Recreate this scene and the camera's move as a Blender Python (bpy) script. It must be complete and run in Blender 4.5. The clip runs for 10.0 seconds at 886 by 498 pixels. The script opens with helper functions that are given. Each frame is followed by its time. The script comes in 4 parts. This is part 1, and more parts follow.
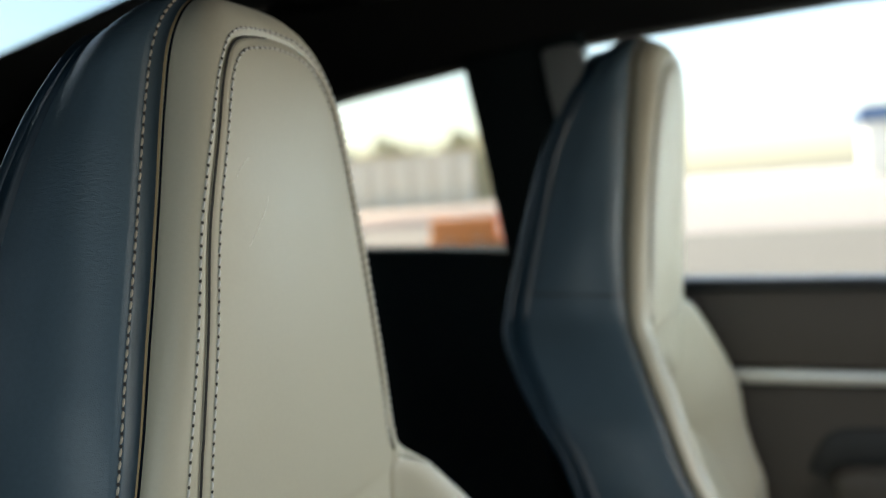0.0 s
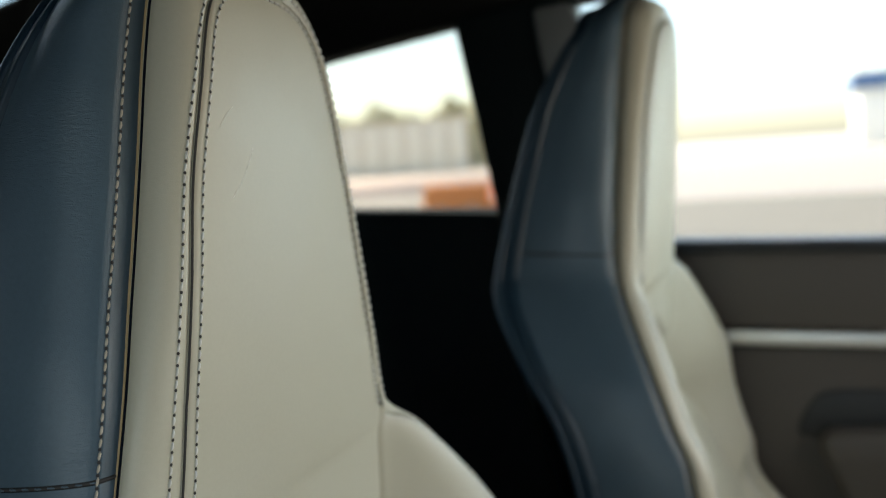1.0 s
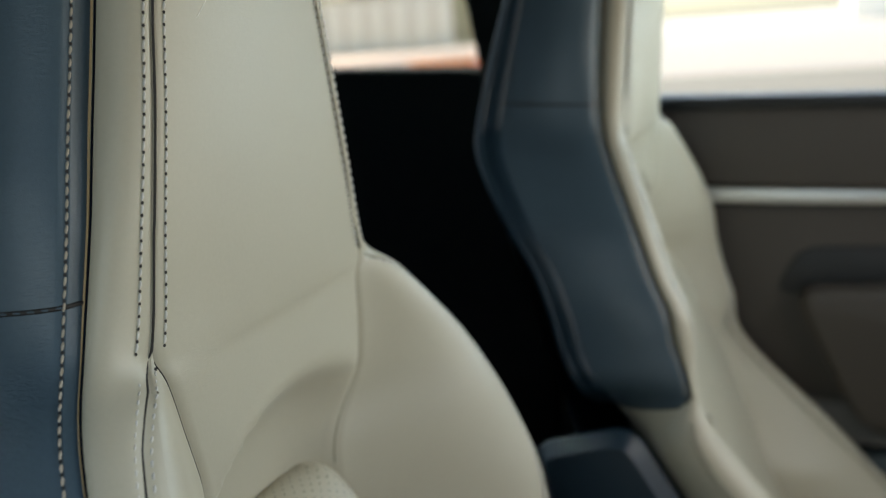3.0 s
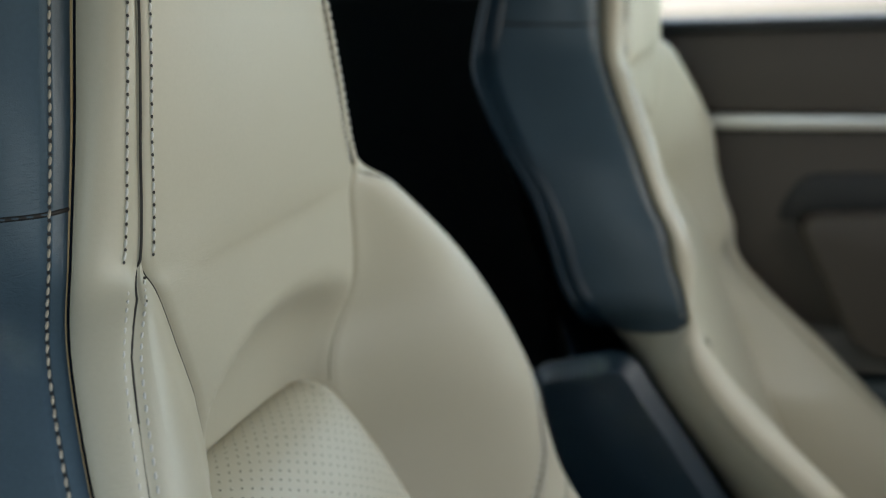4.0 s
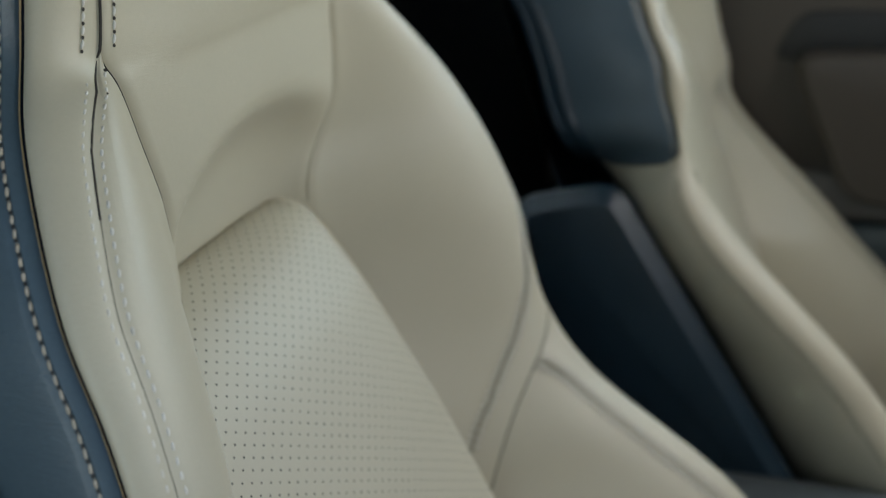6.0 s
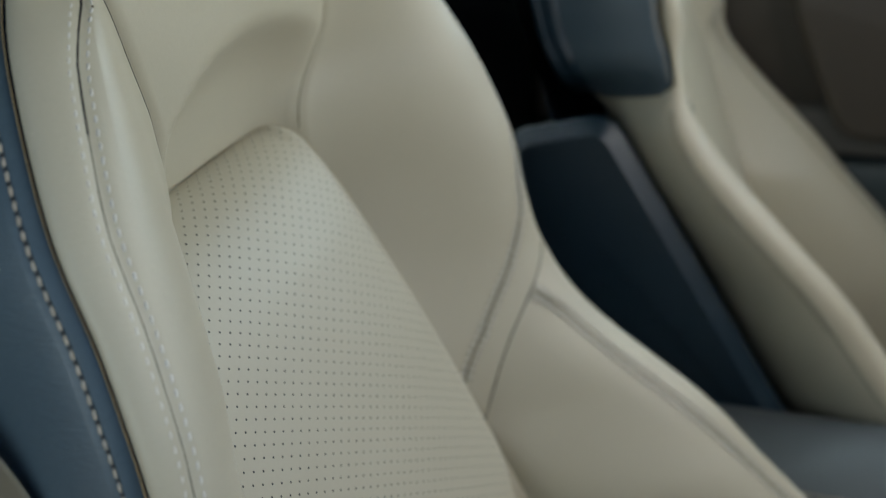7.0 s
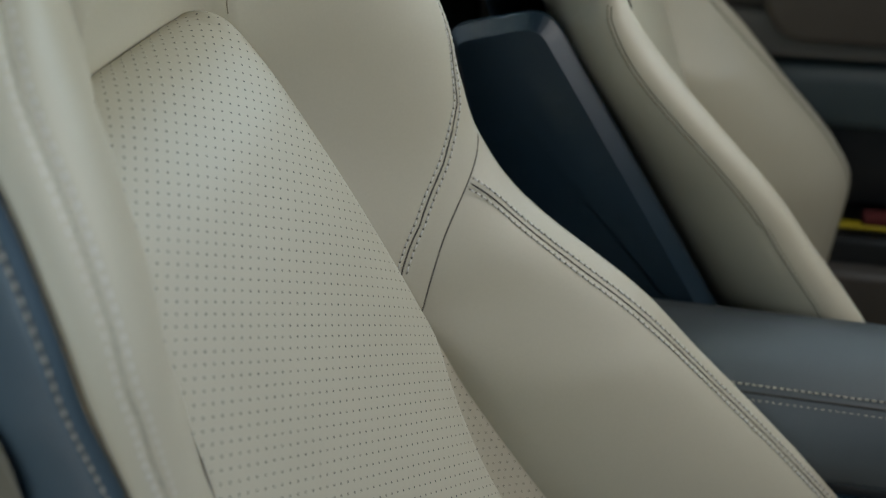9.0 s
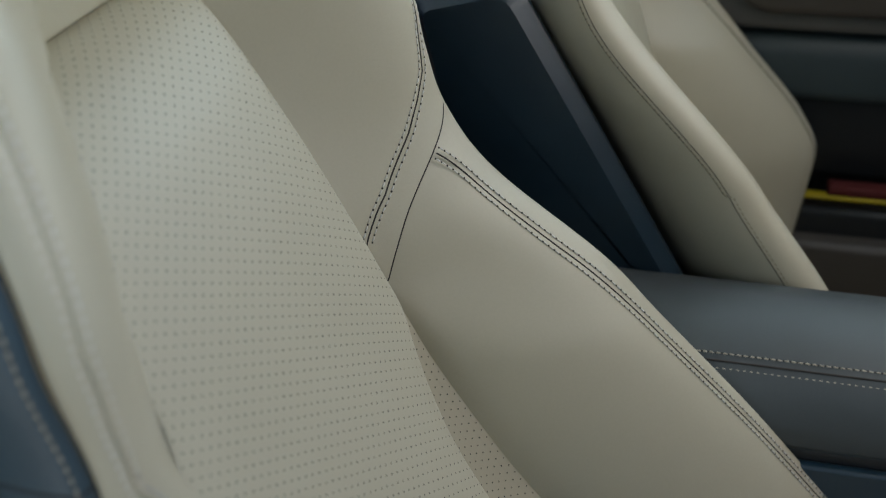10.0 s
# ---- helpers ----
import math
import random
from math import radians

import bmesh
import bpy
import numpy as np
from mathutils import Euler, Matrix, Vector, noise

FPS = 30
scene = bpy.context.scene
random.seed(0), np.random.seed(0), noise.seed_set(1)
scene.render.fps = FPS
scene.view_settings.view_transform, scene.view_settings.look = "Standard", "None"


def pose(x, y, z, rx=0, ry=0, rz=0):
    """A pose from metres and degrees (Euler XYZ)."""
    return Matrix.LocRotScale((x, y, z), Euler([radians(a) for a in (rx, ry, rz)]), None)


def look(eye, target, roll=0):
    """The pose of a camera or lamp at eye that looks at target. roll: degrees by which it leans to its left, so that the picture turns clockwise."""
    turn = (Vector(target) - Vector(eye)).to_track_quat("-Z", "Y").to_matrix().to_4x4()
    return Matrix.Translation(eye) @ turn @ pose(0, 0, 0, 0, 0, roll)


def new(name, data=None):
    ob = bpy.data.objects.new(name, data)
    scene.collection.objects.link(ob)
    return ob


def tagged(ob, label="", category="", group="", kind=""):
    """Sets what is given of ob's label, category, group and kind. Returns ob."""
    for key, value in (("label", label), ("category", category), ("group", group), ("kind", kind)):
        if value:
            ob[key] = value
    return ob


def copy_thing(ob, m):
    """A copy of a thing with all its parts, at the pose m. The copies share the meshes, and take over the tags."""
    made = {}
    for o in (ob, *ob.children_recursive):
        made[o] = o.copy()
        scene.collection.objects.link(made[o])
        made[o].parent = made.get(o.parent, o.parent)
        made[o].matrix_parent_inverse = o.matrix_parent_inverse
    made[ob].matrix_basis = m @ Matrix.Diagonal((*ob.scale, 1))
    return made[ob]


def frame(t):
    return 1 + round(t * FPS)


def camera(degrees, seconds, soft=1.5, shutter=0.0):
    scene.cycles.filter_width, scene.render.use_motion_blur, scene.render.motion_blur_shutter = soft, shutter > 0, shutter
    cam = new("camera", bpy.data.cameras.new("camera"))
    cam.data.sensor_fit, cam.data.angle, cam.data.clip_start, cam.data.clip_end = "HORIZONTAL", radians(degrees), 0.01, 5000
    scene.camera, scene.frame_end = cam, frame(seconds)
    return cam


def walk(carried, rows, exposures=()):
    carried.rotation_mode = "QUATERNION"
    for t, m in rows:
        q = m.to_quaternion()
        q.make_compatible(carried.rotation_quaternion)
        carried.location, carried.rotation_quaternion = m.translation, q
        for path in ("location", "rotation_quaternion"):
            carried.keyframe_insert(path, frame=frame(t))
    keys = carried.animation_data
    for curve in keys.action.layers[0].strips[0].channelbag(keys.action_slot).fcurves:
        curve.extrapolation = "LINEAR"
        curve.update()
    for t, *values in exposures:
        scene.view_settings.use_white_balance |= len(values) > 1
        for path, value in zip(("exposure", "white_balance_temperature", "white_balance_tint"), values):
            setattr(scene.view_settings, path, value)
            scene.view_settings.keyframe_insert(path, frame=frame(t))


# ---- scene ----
EXPOSURE = 1.97
cam = camera(47.3, 10.0, soft=1.1)
# the lens is focused on a mark out past the bonnet, so its sharp plane runs deeper as the camera turns
focus_mark = new("focus_mark")
focus_mark.location = (4.80, 2.315, 0.83)
cam.data.dof.use_dof = True
cam.data.dof.focus_object = focus_mark
cam.data.dof.aperture_fstop = 4.3
PATH = [
    (0, (0.048, -0.001, 1.0), (-0.634, 1.876, 0.889), -4.2),
    (0.5, (0.05, -0.002, 0.996), (-0.633, 1.873, 0.854), -4.3),
    (1, (0.048, 0.007, 0.99), (-0.623, 1.883, 0.813), -4.1),
    (1.5, (0.046, 0.013, 0.983), (-0.607, 1.89, 0.753), -4.0),
    (2, (0.045, 0.016, 0.974), (-0.604, 1.886, 0.686), -4.0),
    (2.5, (0.046, 0.019, 0.965), (-0.603, 1.877, 0.613), -4.1),
    (4, (0.047, 0.029, 0.935), (-0.602, 1.845, 0.405), -4.4),
    (4.5, (0.046, 0.032, 0.927), (-0.599, 1.83, 0.335), -4.2),
    (5, (0.047, 0.036, 0.919), (-0.589, 1.812, 0.255), -4.0),
    (5.5, (0.046, 0.042, 0.908), (-0.578, 1.794, 0.172), -3.6),
    (6, (0.041, 0.048, 0.9), (-0.568, 1.775, 0.095), -3.2),
    (7.5, (0.037, 0.045, 0.876), (-0.524, 1.721, -0.06), -3.2),
    (8, (0.04, 0.042, 0.871), (-0.489, 1.706, -0.104), -2.9),
    (8.5, (0.043, 0.041, 0.866), (-0.448, 1.694, -0.147), -2.5),
    (9, (0.048, 0.04, 0.863), (-0.415, 1.681, -0.182), -2.1),
    (9.5, (0.049, 0.04, 0.858), (-0.376, 1.675, -0.212), -1.8),
    (10, (0.054, 0.041, 0.859), (-0.351, 1.668, -0.232), -1.4),
]
walk(cam, [(t, look(eye, target, roll)) for t, eye, target, roll in PATH], [(0.0, EXPOSURE, 6600, 8), (10.0, EXPOSURE, 6600, 8)])

# ---- light ----
world = bpy.data.worlds.new("sky")
scene.world = world
world.use_nodes = True
wn = world.node_tree.nodes
sky = wn.new("ShaderNodeTexSky")
sky.sky_type = "NISHITA"
sky.sun_disc = False
sky.dust_density = 1.5
SUN_ELEVATION, SUN_AZIMUTH = radians(48), radians(-73)
sky.sun_elevation, sky.sun_rotation = SUN_ELEVATION, SUN_AZIMUTH
world.node_tree.links.new(sky.outputs[0], wn["Background"].inputs[0])
wn["Background"].inputs[1].default_value = 0.10
sun = new("sun", bpy.data.lights.new("sun", "SUN"))
sun.data.energy, sun.data.angle, sun.data.color = 3.5, radians(0.5), (1.0, 0.93, 0.82)
sun_way = Vector((math.sin(SUN_AZIMUTH) * math.cos(SUN_ELEVATION), math.cos(SUN_AZIMUTH) * math.cos(SUN_ELEVATION), math.sin(SUN_ELEVATION)))
sun.matrix_world = look(sun_way * 20, (0, 0, 0))

# the windscreen's share of the hazy bright sky ahead
windscreen = new("windscreen_light", bpy.data.lights.new("windscreen_light", "AREA"))
windscreen.data.shape, windscreen.data.size, windscreen.data.size_y = "RECTANGLE", 0.72, 0.32
windscreen.data.energy, windscreen.data.color = 1.27, (1.0, 0.915, 0.80)
windscreen.matrix_world = look((0.80, 0.88, 1.0), (-0.2, 0.72, 0.45))
# the open doorway's share of the light outside
doorway = new("doorway_light", bpy.data.lights.new("doorway_light", "AREA"))
doorway.data.shape, doorway.data.size, doorway.data.size_y = "RECTANGLE", 0.50, 0.45
doorway.data.energy, doorway.data.color = 0.50, (0.82, 0.95, 1.0)
doorway.matrix_world = look((-0.15, -0.32, 0.84), (-0.30, 0.5, 0.78))
# the far window's share of the sky and the bright apron outside
side_light = new("side_window_light", bpy.data.lights.new("side_window_light", "AREA"))
side_light.data.shape, side_light.data.size, side_light.data.size_y = "RECTANGLE", 0.58, 0.36
side_light.data.energy, side_light.data.color = 0.98, (0.74, 0.92, 1.0)
side_light.matrix_world = look((0.53, 1.61, 1.04), (-0.3, 0.6, 0.7))

# ---- materials ----


def material(name, color, rough=0.5, metal=0.0, vary=0.12, scale=8.0, grain=0.0, grain_scale=600.0, grain_kind="voronoi", sheen=0.0, coat=0.0, spec=0.5):
    m = bpy.data.materials.new(name)
    m.use_nodes = True
    n, l = m.node_tree.nodes, m.node_tree.links
    b = n["Principled BSDF"]
    b.inputs["Roughness"].default_value, b.inputs["Metallic"].default_value = rough, metal
    b.inputs["Coat Weight"].default_value = coat
    b.inputs["Specular IOR Level"].default_value = spec
    b.inputs["Sheen Weight"].default_value = sheen
    co = n.new("ShaderNodeTexCoord")
    big, fine, mix = n.new("ShaderNodeTexNoise"), n.new("ShaderNodeTexNoise"), n.new("ShaderNodeMix")
    big.inputs["Scale"].default_value, big.inputs["Detail"].default_value = scale, 6
    fine.inputs["Scale"].default_value, fine.inputs["Detail"].default_value = scale * 25, 3
    ramp = n.new("ShaderNodeMath")
    ramp.operation = "ADD"
    l.new(co.outputs["Object"], big.inputs["Vector"])
    l.new(co.outputs["Object"], fine.inputs["Vector"])
    l.new(big.outputs["Fac"], ramp.inputs[0])
    l.new(fine.outputs["Fac"], ramp.inputs[1])
    half = n.new("ShaderNodeMath")
    half.operation, half.inputs[1].default_value = "MULTIPLY", 0.5
    l.new(ramp.outputs[0], half.inputs[0])
    mix.data_type = "RGBA"
    l.new(half.outputs[0], mix.inputs["Factor"])
    mix.inputs["A"].default_value = (*[c * (1 - vary) for c in color], 1)
    mix.inputs["B"].default_value = (*[min(1, c * (1 + vary)) for c in color], 1)
    l.new(mix.outputs["Result"], b.inputs["Base Color"])
    rr = n.new("ShaderNodeMapRange")
    rr.inputs["To Min"].default_value, rr.inputs["To Max"].default_value = max(0.02, rough - 0.08), min(1, rough + 0.08)
    l.new(big.outputs["Fac"], rr.inputs["Value"])
    l.new(rr.outputs["Result"], b.inputs["Roughness"])
    if grain:
        if grain_kind == "voronoi":
            g = n.new("ShaderNodeTexVoronoi")
            g.feature = "DISTANCE_TO_EDGE"
            out = g.outputs["Distance"]
        else:
            g = n.new("ShaderNodeTexNoise")
            out = g.outputs["Fac"]
        g.inputs["Scale"].default_value = grain_scale
        l.new(co.outputs["Object"], g.inputs["Vector"])
        bump = n.new("ShaderNodeBump")
        bump.inputs["Strength"].default_value, bump.inputs["Distance"].default_value = grain, 0.0006
        l.new(out, bump.inputs["Height"])
        l.new(bump.outputs["Normal"], b.inputs["Normal"])
    return m


BEIGE = (0.468, 0.425, 0.315)
beige = material("beige_leather", BEIGE, 0.46, vary=0.07, scale=14, grain=0.10, grain_scale=900, sheen=0.05)
black_leather = material("black_leather", (0.060, 0.091, 0.112), 0.38, vary=0.25, scale=14, grain=0.25, grain_scale=800)
def wrinkle(m, depth=0.0007):
    """Fine creases in patches, as where leather is pulled round a seam."""
    n, l = m.node_tree.nodes, m.node_tree.links
    co, stretch, fine, patch, mask, mul, bump = (n.new("ShaderNode" + k) for k in ("TexCoord", "Mapping", "TexNoise", "TexNoise", "MapRange", "Math", "Bump"))
    stretch.inputs["Scale"].default_value = (0.6, 0.6, 2.2)
    stretch.inputs["Rotation"].default_value = (0.35, 0.5, 0)
    fine.inputs["Scale"].default_value, fine.inputs["Detail"].default_value, fine.inputs["Distortion"].default_value = 170, 4, 1.5
    patch.inputs["Scale"].default_value = 11
    mask.inputs["From Min"].default_value, mask.inputs["From Max"].default_value = 0.46, 0.64
    mul.operation = "MULTIPLY"
    bump.inputs["Strength"].default_value, bump.inputs["Distance"].default_value = 0.8, depth
    l.new(co.outputs["Object"], stretch.inputs["Vector"])
    l.new(stretch.outputs["Vector"], fine.inputs["Vector"])
    l.new(co.outputs["Object"], patch.inputs["Vector"])
    l.new(patch.outputs["Fac"], mask.inputs["Value"])
    l.new(fine.outputs["Fac"], mul.inputs[0])
    l.new(mask.outputs["Result"], mul.inputs[1])
    l.new(mul.outputs[0], bump.inputs["Height"])
    b = n["Principled BSDF"]
    l.new(b.inputs["Normal"].links[0].from_socket, bump.inputs["Normal"])
    l.new(bump.outputs["Normal"], b.inputs["Normal"])


wrinkle(black_leather)
wrinkle(beige, 0.00022)
pale_mark = material("pale_scuff", (0.92, 0.88, 0.78), 0.6, vary=0.1, scale=60)
console_blue = material("blue_black_trim", (0.012, 0.034, 0.052), 0.4, vary=0.2, scale=20, grain=0.2, grain_scale=1500)
cream_piping = material("tan_piping", (0.42, 0.29, 0.14), 0.5, vary=0.15, scale=60, grain=0.2, grain_scale=1500)
thread = material("light_grey_thread", (0.64, 0.615, 0.56), 0.6, vary=0.25, scale=90, grain=0.4, grain_scale=2500, grain_kind="noise")
seam_dark = material("seam_shadow_gap", (0.05, 0.046, 0.042), 0.8, vary=0.2, spec=0.1)
seam_soft = material("beige_seam", (0.26, 0.225, 0.155), 0.7, vary=0.2)
gap_black = material("unlit_gap", (0.006, 0.008, 0.012), 0.9, vary=0.2, spec=0.05)
dark_thread = material("tan_grey_thread", (0.46, 0.40, 0.31), 0.6, vary=0.35, scale=140, grain=0.4, grain_scale=2500, grain_kind="noise")
shell_plastic = material("soft_black_plastic", (0.010, 0.025, 0.038), 0.36, vary=0.2, scale=20, grain=0.2, grain_scale=1800)
trim_dark = material("dark_trim", (0.005, 0.009, 0.009), 0.7, vary=0.25, scale=10, grain=0.3, grain_scale=1200, spec=0.15)
door_leather = material("brown_grey_door_leather", (0.057, 0.049, 0.041), 0.5, vary=0.15, scale=10, grain=0.25, grain_scale=800)
door_black = material("black_door_plastic", (0.012, 0.014, 0.016), 0.45, vary=0.2, scale=12, grain=0.3, grain_scale=1500)
armrest_leather = material("slate_grey_leather", (0.058, 0.068, 0.071), 0.48, vary=0.12, scale=14, grain=0.2, grain_scale=900)
door_slate = material("slate_door_plastic", (0.036, 0.052, 0.058), 0.48, vary=0.2, scale=12, grain=0.3, grain_scale=1500)
door_grey = material("grey_door_plastic", (0.085, 0.084, 0.080), 0.5, vary=0.15, scale=12, grain=0.3, grain_scale=1500)
satin_metal = material("satin_metal", (0.62, 0.62, 0.60), 0.35, metal=0.9, vary=0.06, scale=20)
pillar_grey = material("grey_pillar_plastic", (0.16, 0.16, 0.15), 0.55, vary=0.1, scale=20, grain=0.2, grain_scale=1500)
headliner = material("charcoal_headliner", (0.010, 0.010, 0.009), 0.9, spec=0.2, vary=0.2, scale=25, grain=0.4, grain_scale=2500, grain_kind="noise")
carpet = material("black_carpet", (0.008, 0.008, 0.009), 0.95, spec=0.15, vary=0.3, scale=40, grain=0.6, grain_scale=2500, grain_kind="noise")
paint = material("dark_grey_car_paint", (0.05, 0.052, 0.056), 0.25, metal=0.4, vary=0.05, coat=0.6)
ground_mat = material("tan_tarmac", (0.145, 0.133, 0.112), 0.85, vary=0.2, scale=0.6, grain=0.5, grain_scale=30, grain_kind="noise")
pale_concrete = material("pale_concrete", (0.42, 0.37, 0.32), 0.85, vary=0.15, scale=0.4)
# albedo set by how much ground bounce should reach the low seat surfaces
bounce_concrete = material("warm_bounce_concrete", (0.15, 0.135, 0.118), 0.85, vary=0.12, scale=0.8, grain=0.4, grain_scale=40, grain_kind="noise")
red_paint = material("faded_red_paint", (0.62, 0.47, 0.38), 0.7, vary=0.2, scale=2)
orange_plastic = material("orange_plastic", (0.90, 0.30, 0.08), 0.5, vary=0.15, scale=3)
white_panel = material("white_painted_metal", (0.90, 0.84, 0.72), 0.6, vary=0.1, scale=1.5)
# weathered posts, base colour lightened to take in the distance haze
post_mat = material("hazy_weathered_post", (0.74, 0.68, 0.55), 0.8, vary=0.2, scale=3)
# blue tone chosen so the added back wall bounces cool fill
wall_mat = material("blue_fill_wall", (0.08, 0.125, 0.18), 0.85, vary=0.15, scale=1.5)
# distance haze is mixed into the foliage colour, paler than the leaves
hedge_mat = material("hazy_foliage", (0.42, 0.39, 0.26), 0.9, vary=0.4, scale=1.2)
blue_paint = material("blue_painted_metal", (0.10, 0.17, 0.30), 0.5, vary=0.1, scale=1.0)
belt_web = material("olive_beige_webbing", (0.16, 0.145, 0.105), 0.8, vary=0.25, scale=60, grain=0.8, grain_scale=900, grain_kind="noise")
yellow_plastic = material("yellow_plastic", (0.42, 0.32, 0.01), 0.5, vary=0.1, scale=20)
red_cloth = material("red_cloth", (0.09, 0.010, 0.009), 0.8, vary=0.2, scale=30)

glass = bpy.data.materials.new("window_glass")
glass.use_nodes = True
gb = glass.node_tree.nodes["Principled BSDF"]
gb.inputs["Transmission Weight"].default_value, gb.inputs["Roughness"].default_value, gb.inputs["IOR"].default_value = 1.0, 0.0, 1.05
gb.inputs["Base Color"].default_value = (0.93, 0.96, 0.94, 1)


pale_glass = bpy.data.materials.new("lightly_tinted_glass")
pale_glass.use_nodes = True
gb = pale_glass.node_tree.nodes["Principled BSDF"]
gb.inputs["Transmission Weight"].default_value, gb.inputs["Roughness"].default_value, gb.inputs["IOR"].default_value = 1.0, 0.0, 1.05
gb.inputs["Base Color"].default_value = (0.60, 0.60, 0.55, 1)

tinted = bpy.data.materials.new("tinted_glass")
tinted.use_nodes = True
gb = tinted.node_tree.nodes["Principled BSDF"]
gb.inputs["Transmission Weight"].default_value, gb.inputs["Roughness"].default_value, gb.inputs["IOR"].default_value = 1.0, 0.0, 1.05
gb.inputs["Base Color"].default_value = (0.37, 0.44, 0.45, 1)


def perforated():
    """Beige leather with a staggered lattice of punched holes, laid out in metres on the UV map."""
    m = material("perforated_beige_leather", BEIGE, 0.46, vary=0.07, scale=14)
    n, l = m.node_tree.nodes, m.node_tree.links
    b = n["Principled BSDF"]
    uv, sep = n.new("ShaderNodeUVMap"), n.new("ShaderNodeSeparateXYZ")
    uv.uv_map = "metres"
    l.new(uv.outputs[0], sep.inputs[0])

    def calc(op, a, c, d=None):
        k = n.new("ShaderNodeMath")
        k.operation = op
        for i, v in enumerate((a, c, d)):
            if v is None:
                continue
            if isinstance(v, float):
                k.inputs[i].default_value = v
            else:
                l.new(v, k.inputs[i])
        return k.outputs[0]

    dist = None
    for shift in (0.0, 0.5):
        cx = calc("ADD", calc("DIVIDE", sep.outputs[0], HOLE_ACROSS), shift)
        cy = calc("ADD", calc("DIVIDE", sep.outputs[1], HOLE_ALONG), shift)
        fx = calc("MULTIPLY", calc("SUBTRACT", calc("FRACT", cx, 0.0), 0.5), HOLE_ACROSS)
        fy = calc("MULTIPLY", calc("SUBTRACT", calc("FRACT", cy, 0.0), 0.5), HOLE_ALONG)
        r = calc("SQRT", calc("ADD", calc("MULTIPLY", fx, fx), calc("MULTIPLY", fy, fy)), 0.0)
        dist = r if dist is None else calc("MINIMUM", dist, r)
    rim = n.new("ShaderNodeMapRange")
    rim.inputs["From Min"].default_value, rim.inputs["From Max"].default_value = HOLE_RADIUS * 0.75, HOLE_RADIUS * 1.15
    l.new(dist, rim.inputs["Value"])
    old = b.inputs["Base Color"].links[0].from_socket
    mix = n.new("ShaderNodeMix")
    mix.data_type = "RGBA"
    l.new(rim.outputs["Result"], mix.inputs["Factor"])
    mix.inputs["A"].default_value = (0.012, 0.011, 0.010, 1)
    l.new(old, mix.inputs["B"])
    l.new(mix.outputs["Result"], b.inputs["Base Color"])
    wide = n.new("ShaderNodeMapRange")
    wide.inputs["From Min"].default_value, wide.inputs["From Max"].default_value = HOLE_RADIUS * 0.6, HOLE_RADIUS * 2.6
    wide.interpolation_type = "SMOOTHSTEP"
    l.new(dist, wide.inputs["Value"])
    bump = n.new("ShaderNodeBump")
    bump.inputs["Strength"].default_value, bump.inputs["Distance"].default_value = 0.35, 0.0005
    l.new(wide.outputs["Result"], bump.inputs["Height"])
    l.new(bump.outputs["Normal"], b.inputs["Normal"])
    return m


HOLE_ACROSS, HOLE_ALONG, HOLE_RADIUS = 0.0065 * 2, 0.0095, 0.00080
perf = perforated()

# ---- mesh helpers ----


def mesh_of(name, verts, faces, mat, uvs=None):
    me = bpy.data.meshes.new(name)
    me.from_pydata([tuple(v) for v in verts], [], faces)
    me.materials.append(mat)
    me.polygons.foreach_set("use_smooth", [True] * len(me.polygons))
    if uvs is not None:
        layer = me.uv_layers.new(name="metres")
        for loop in me.loops:
            layer.data[loop.index].uv = uvs[loop.vertex_index]
    me.update()
    return me


def grid_part(name, rows, mat, parent, label="", uvs=None, flip=False):
    """One smooth sheet through rows of points."""
    w = len(rows[0])
    verts = [p for r in rows for p in r]
    faces = []
    for i in range(len(rows) - 1):
        for j in range(w - 1):
            f = (i * w + j, i * w + j + 1, (i + 1) * w + j + 1, (i + 1) * w + j)
            faces.append(f[::-1] if flip else f)
    flat = [u for r in uvs for u in r] if uvs else None
    ob = new(name, mesh_of(name, verts, faces, mat, flat))
    ob.parent = parent
    return tagged(ob, label)


def part(name, bm, mat, parent, label="", smooth=True):
    me = bpy.data.meshes.new(name)
    bm.normal_update()
    bm.to_mesh(me)
    bm.free()
    me.materials.append(mat)
    if smooth:
        me.polygons.foreach_set("use_smooth", [True] * len(me.polygons))
    ob = new(name, me)
    ob.parent = parent
    return tagged(ob, label)


def box(x0, x1, y0, y1, z0, z1, bevel=0.006, seg=2):
    bm = bmesh.new()
    bmesh.ops.create_cube(bm, size=1, matrix=Matrix.LocRotScale(((x0 + x1) / 2, (y0 + y1) / 2, (z0 + z1) / 2), None, (x1 - x0, y1 - y0, z1 - z0)))
    if bevel:
        bmesh.ops.bevel(bm, geom=bm.edges[:], offset=bevel, segments=seg, affect="EDGES", profile=0.5)
    return bm


def slab(outline, y0, y1, bevel=0.0, seg=2):
    """A plate with an outline in x and z, from y0 to y1."""
    bm = bmesh.new()
    a = [bm.verts.new((x, y0, z)) for x, z in outline]
    b = [bm.verts.new((x, y1, z)) for x, z in outline]
    front, back = bm.faces.new(a), bm.faces.new(b[::-1])
    n = len(a)
    for i in range(n):
        bm.faces.new((a[i], b[i], b[(i + 1) % n], a[(i + 1) % n]))
    bmesh.ops.recalc_face_normals(bm, faces=bm.faces[:])
    if bevel:
        bmesh.ops.bevel(bm, geom=[e for e in bm.edges if abs(e.verts[0].co.y - e.verts[1].co.y) < 1e-6], offset=bevel, segments=seg, affect="EDGES", profile=0.5)
    return bm


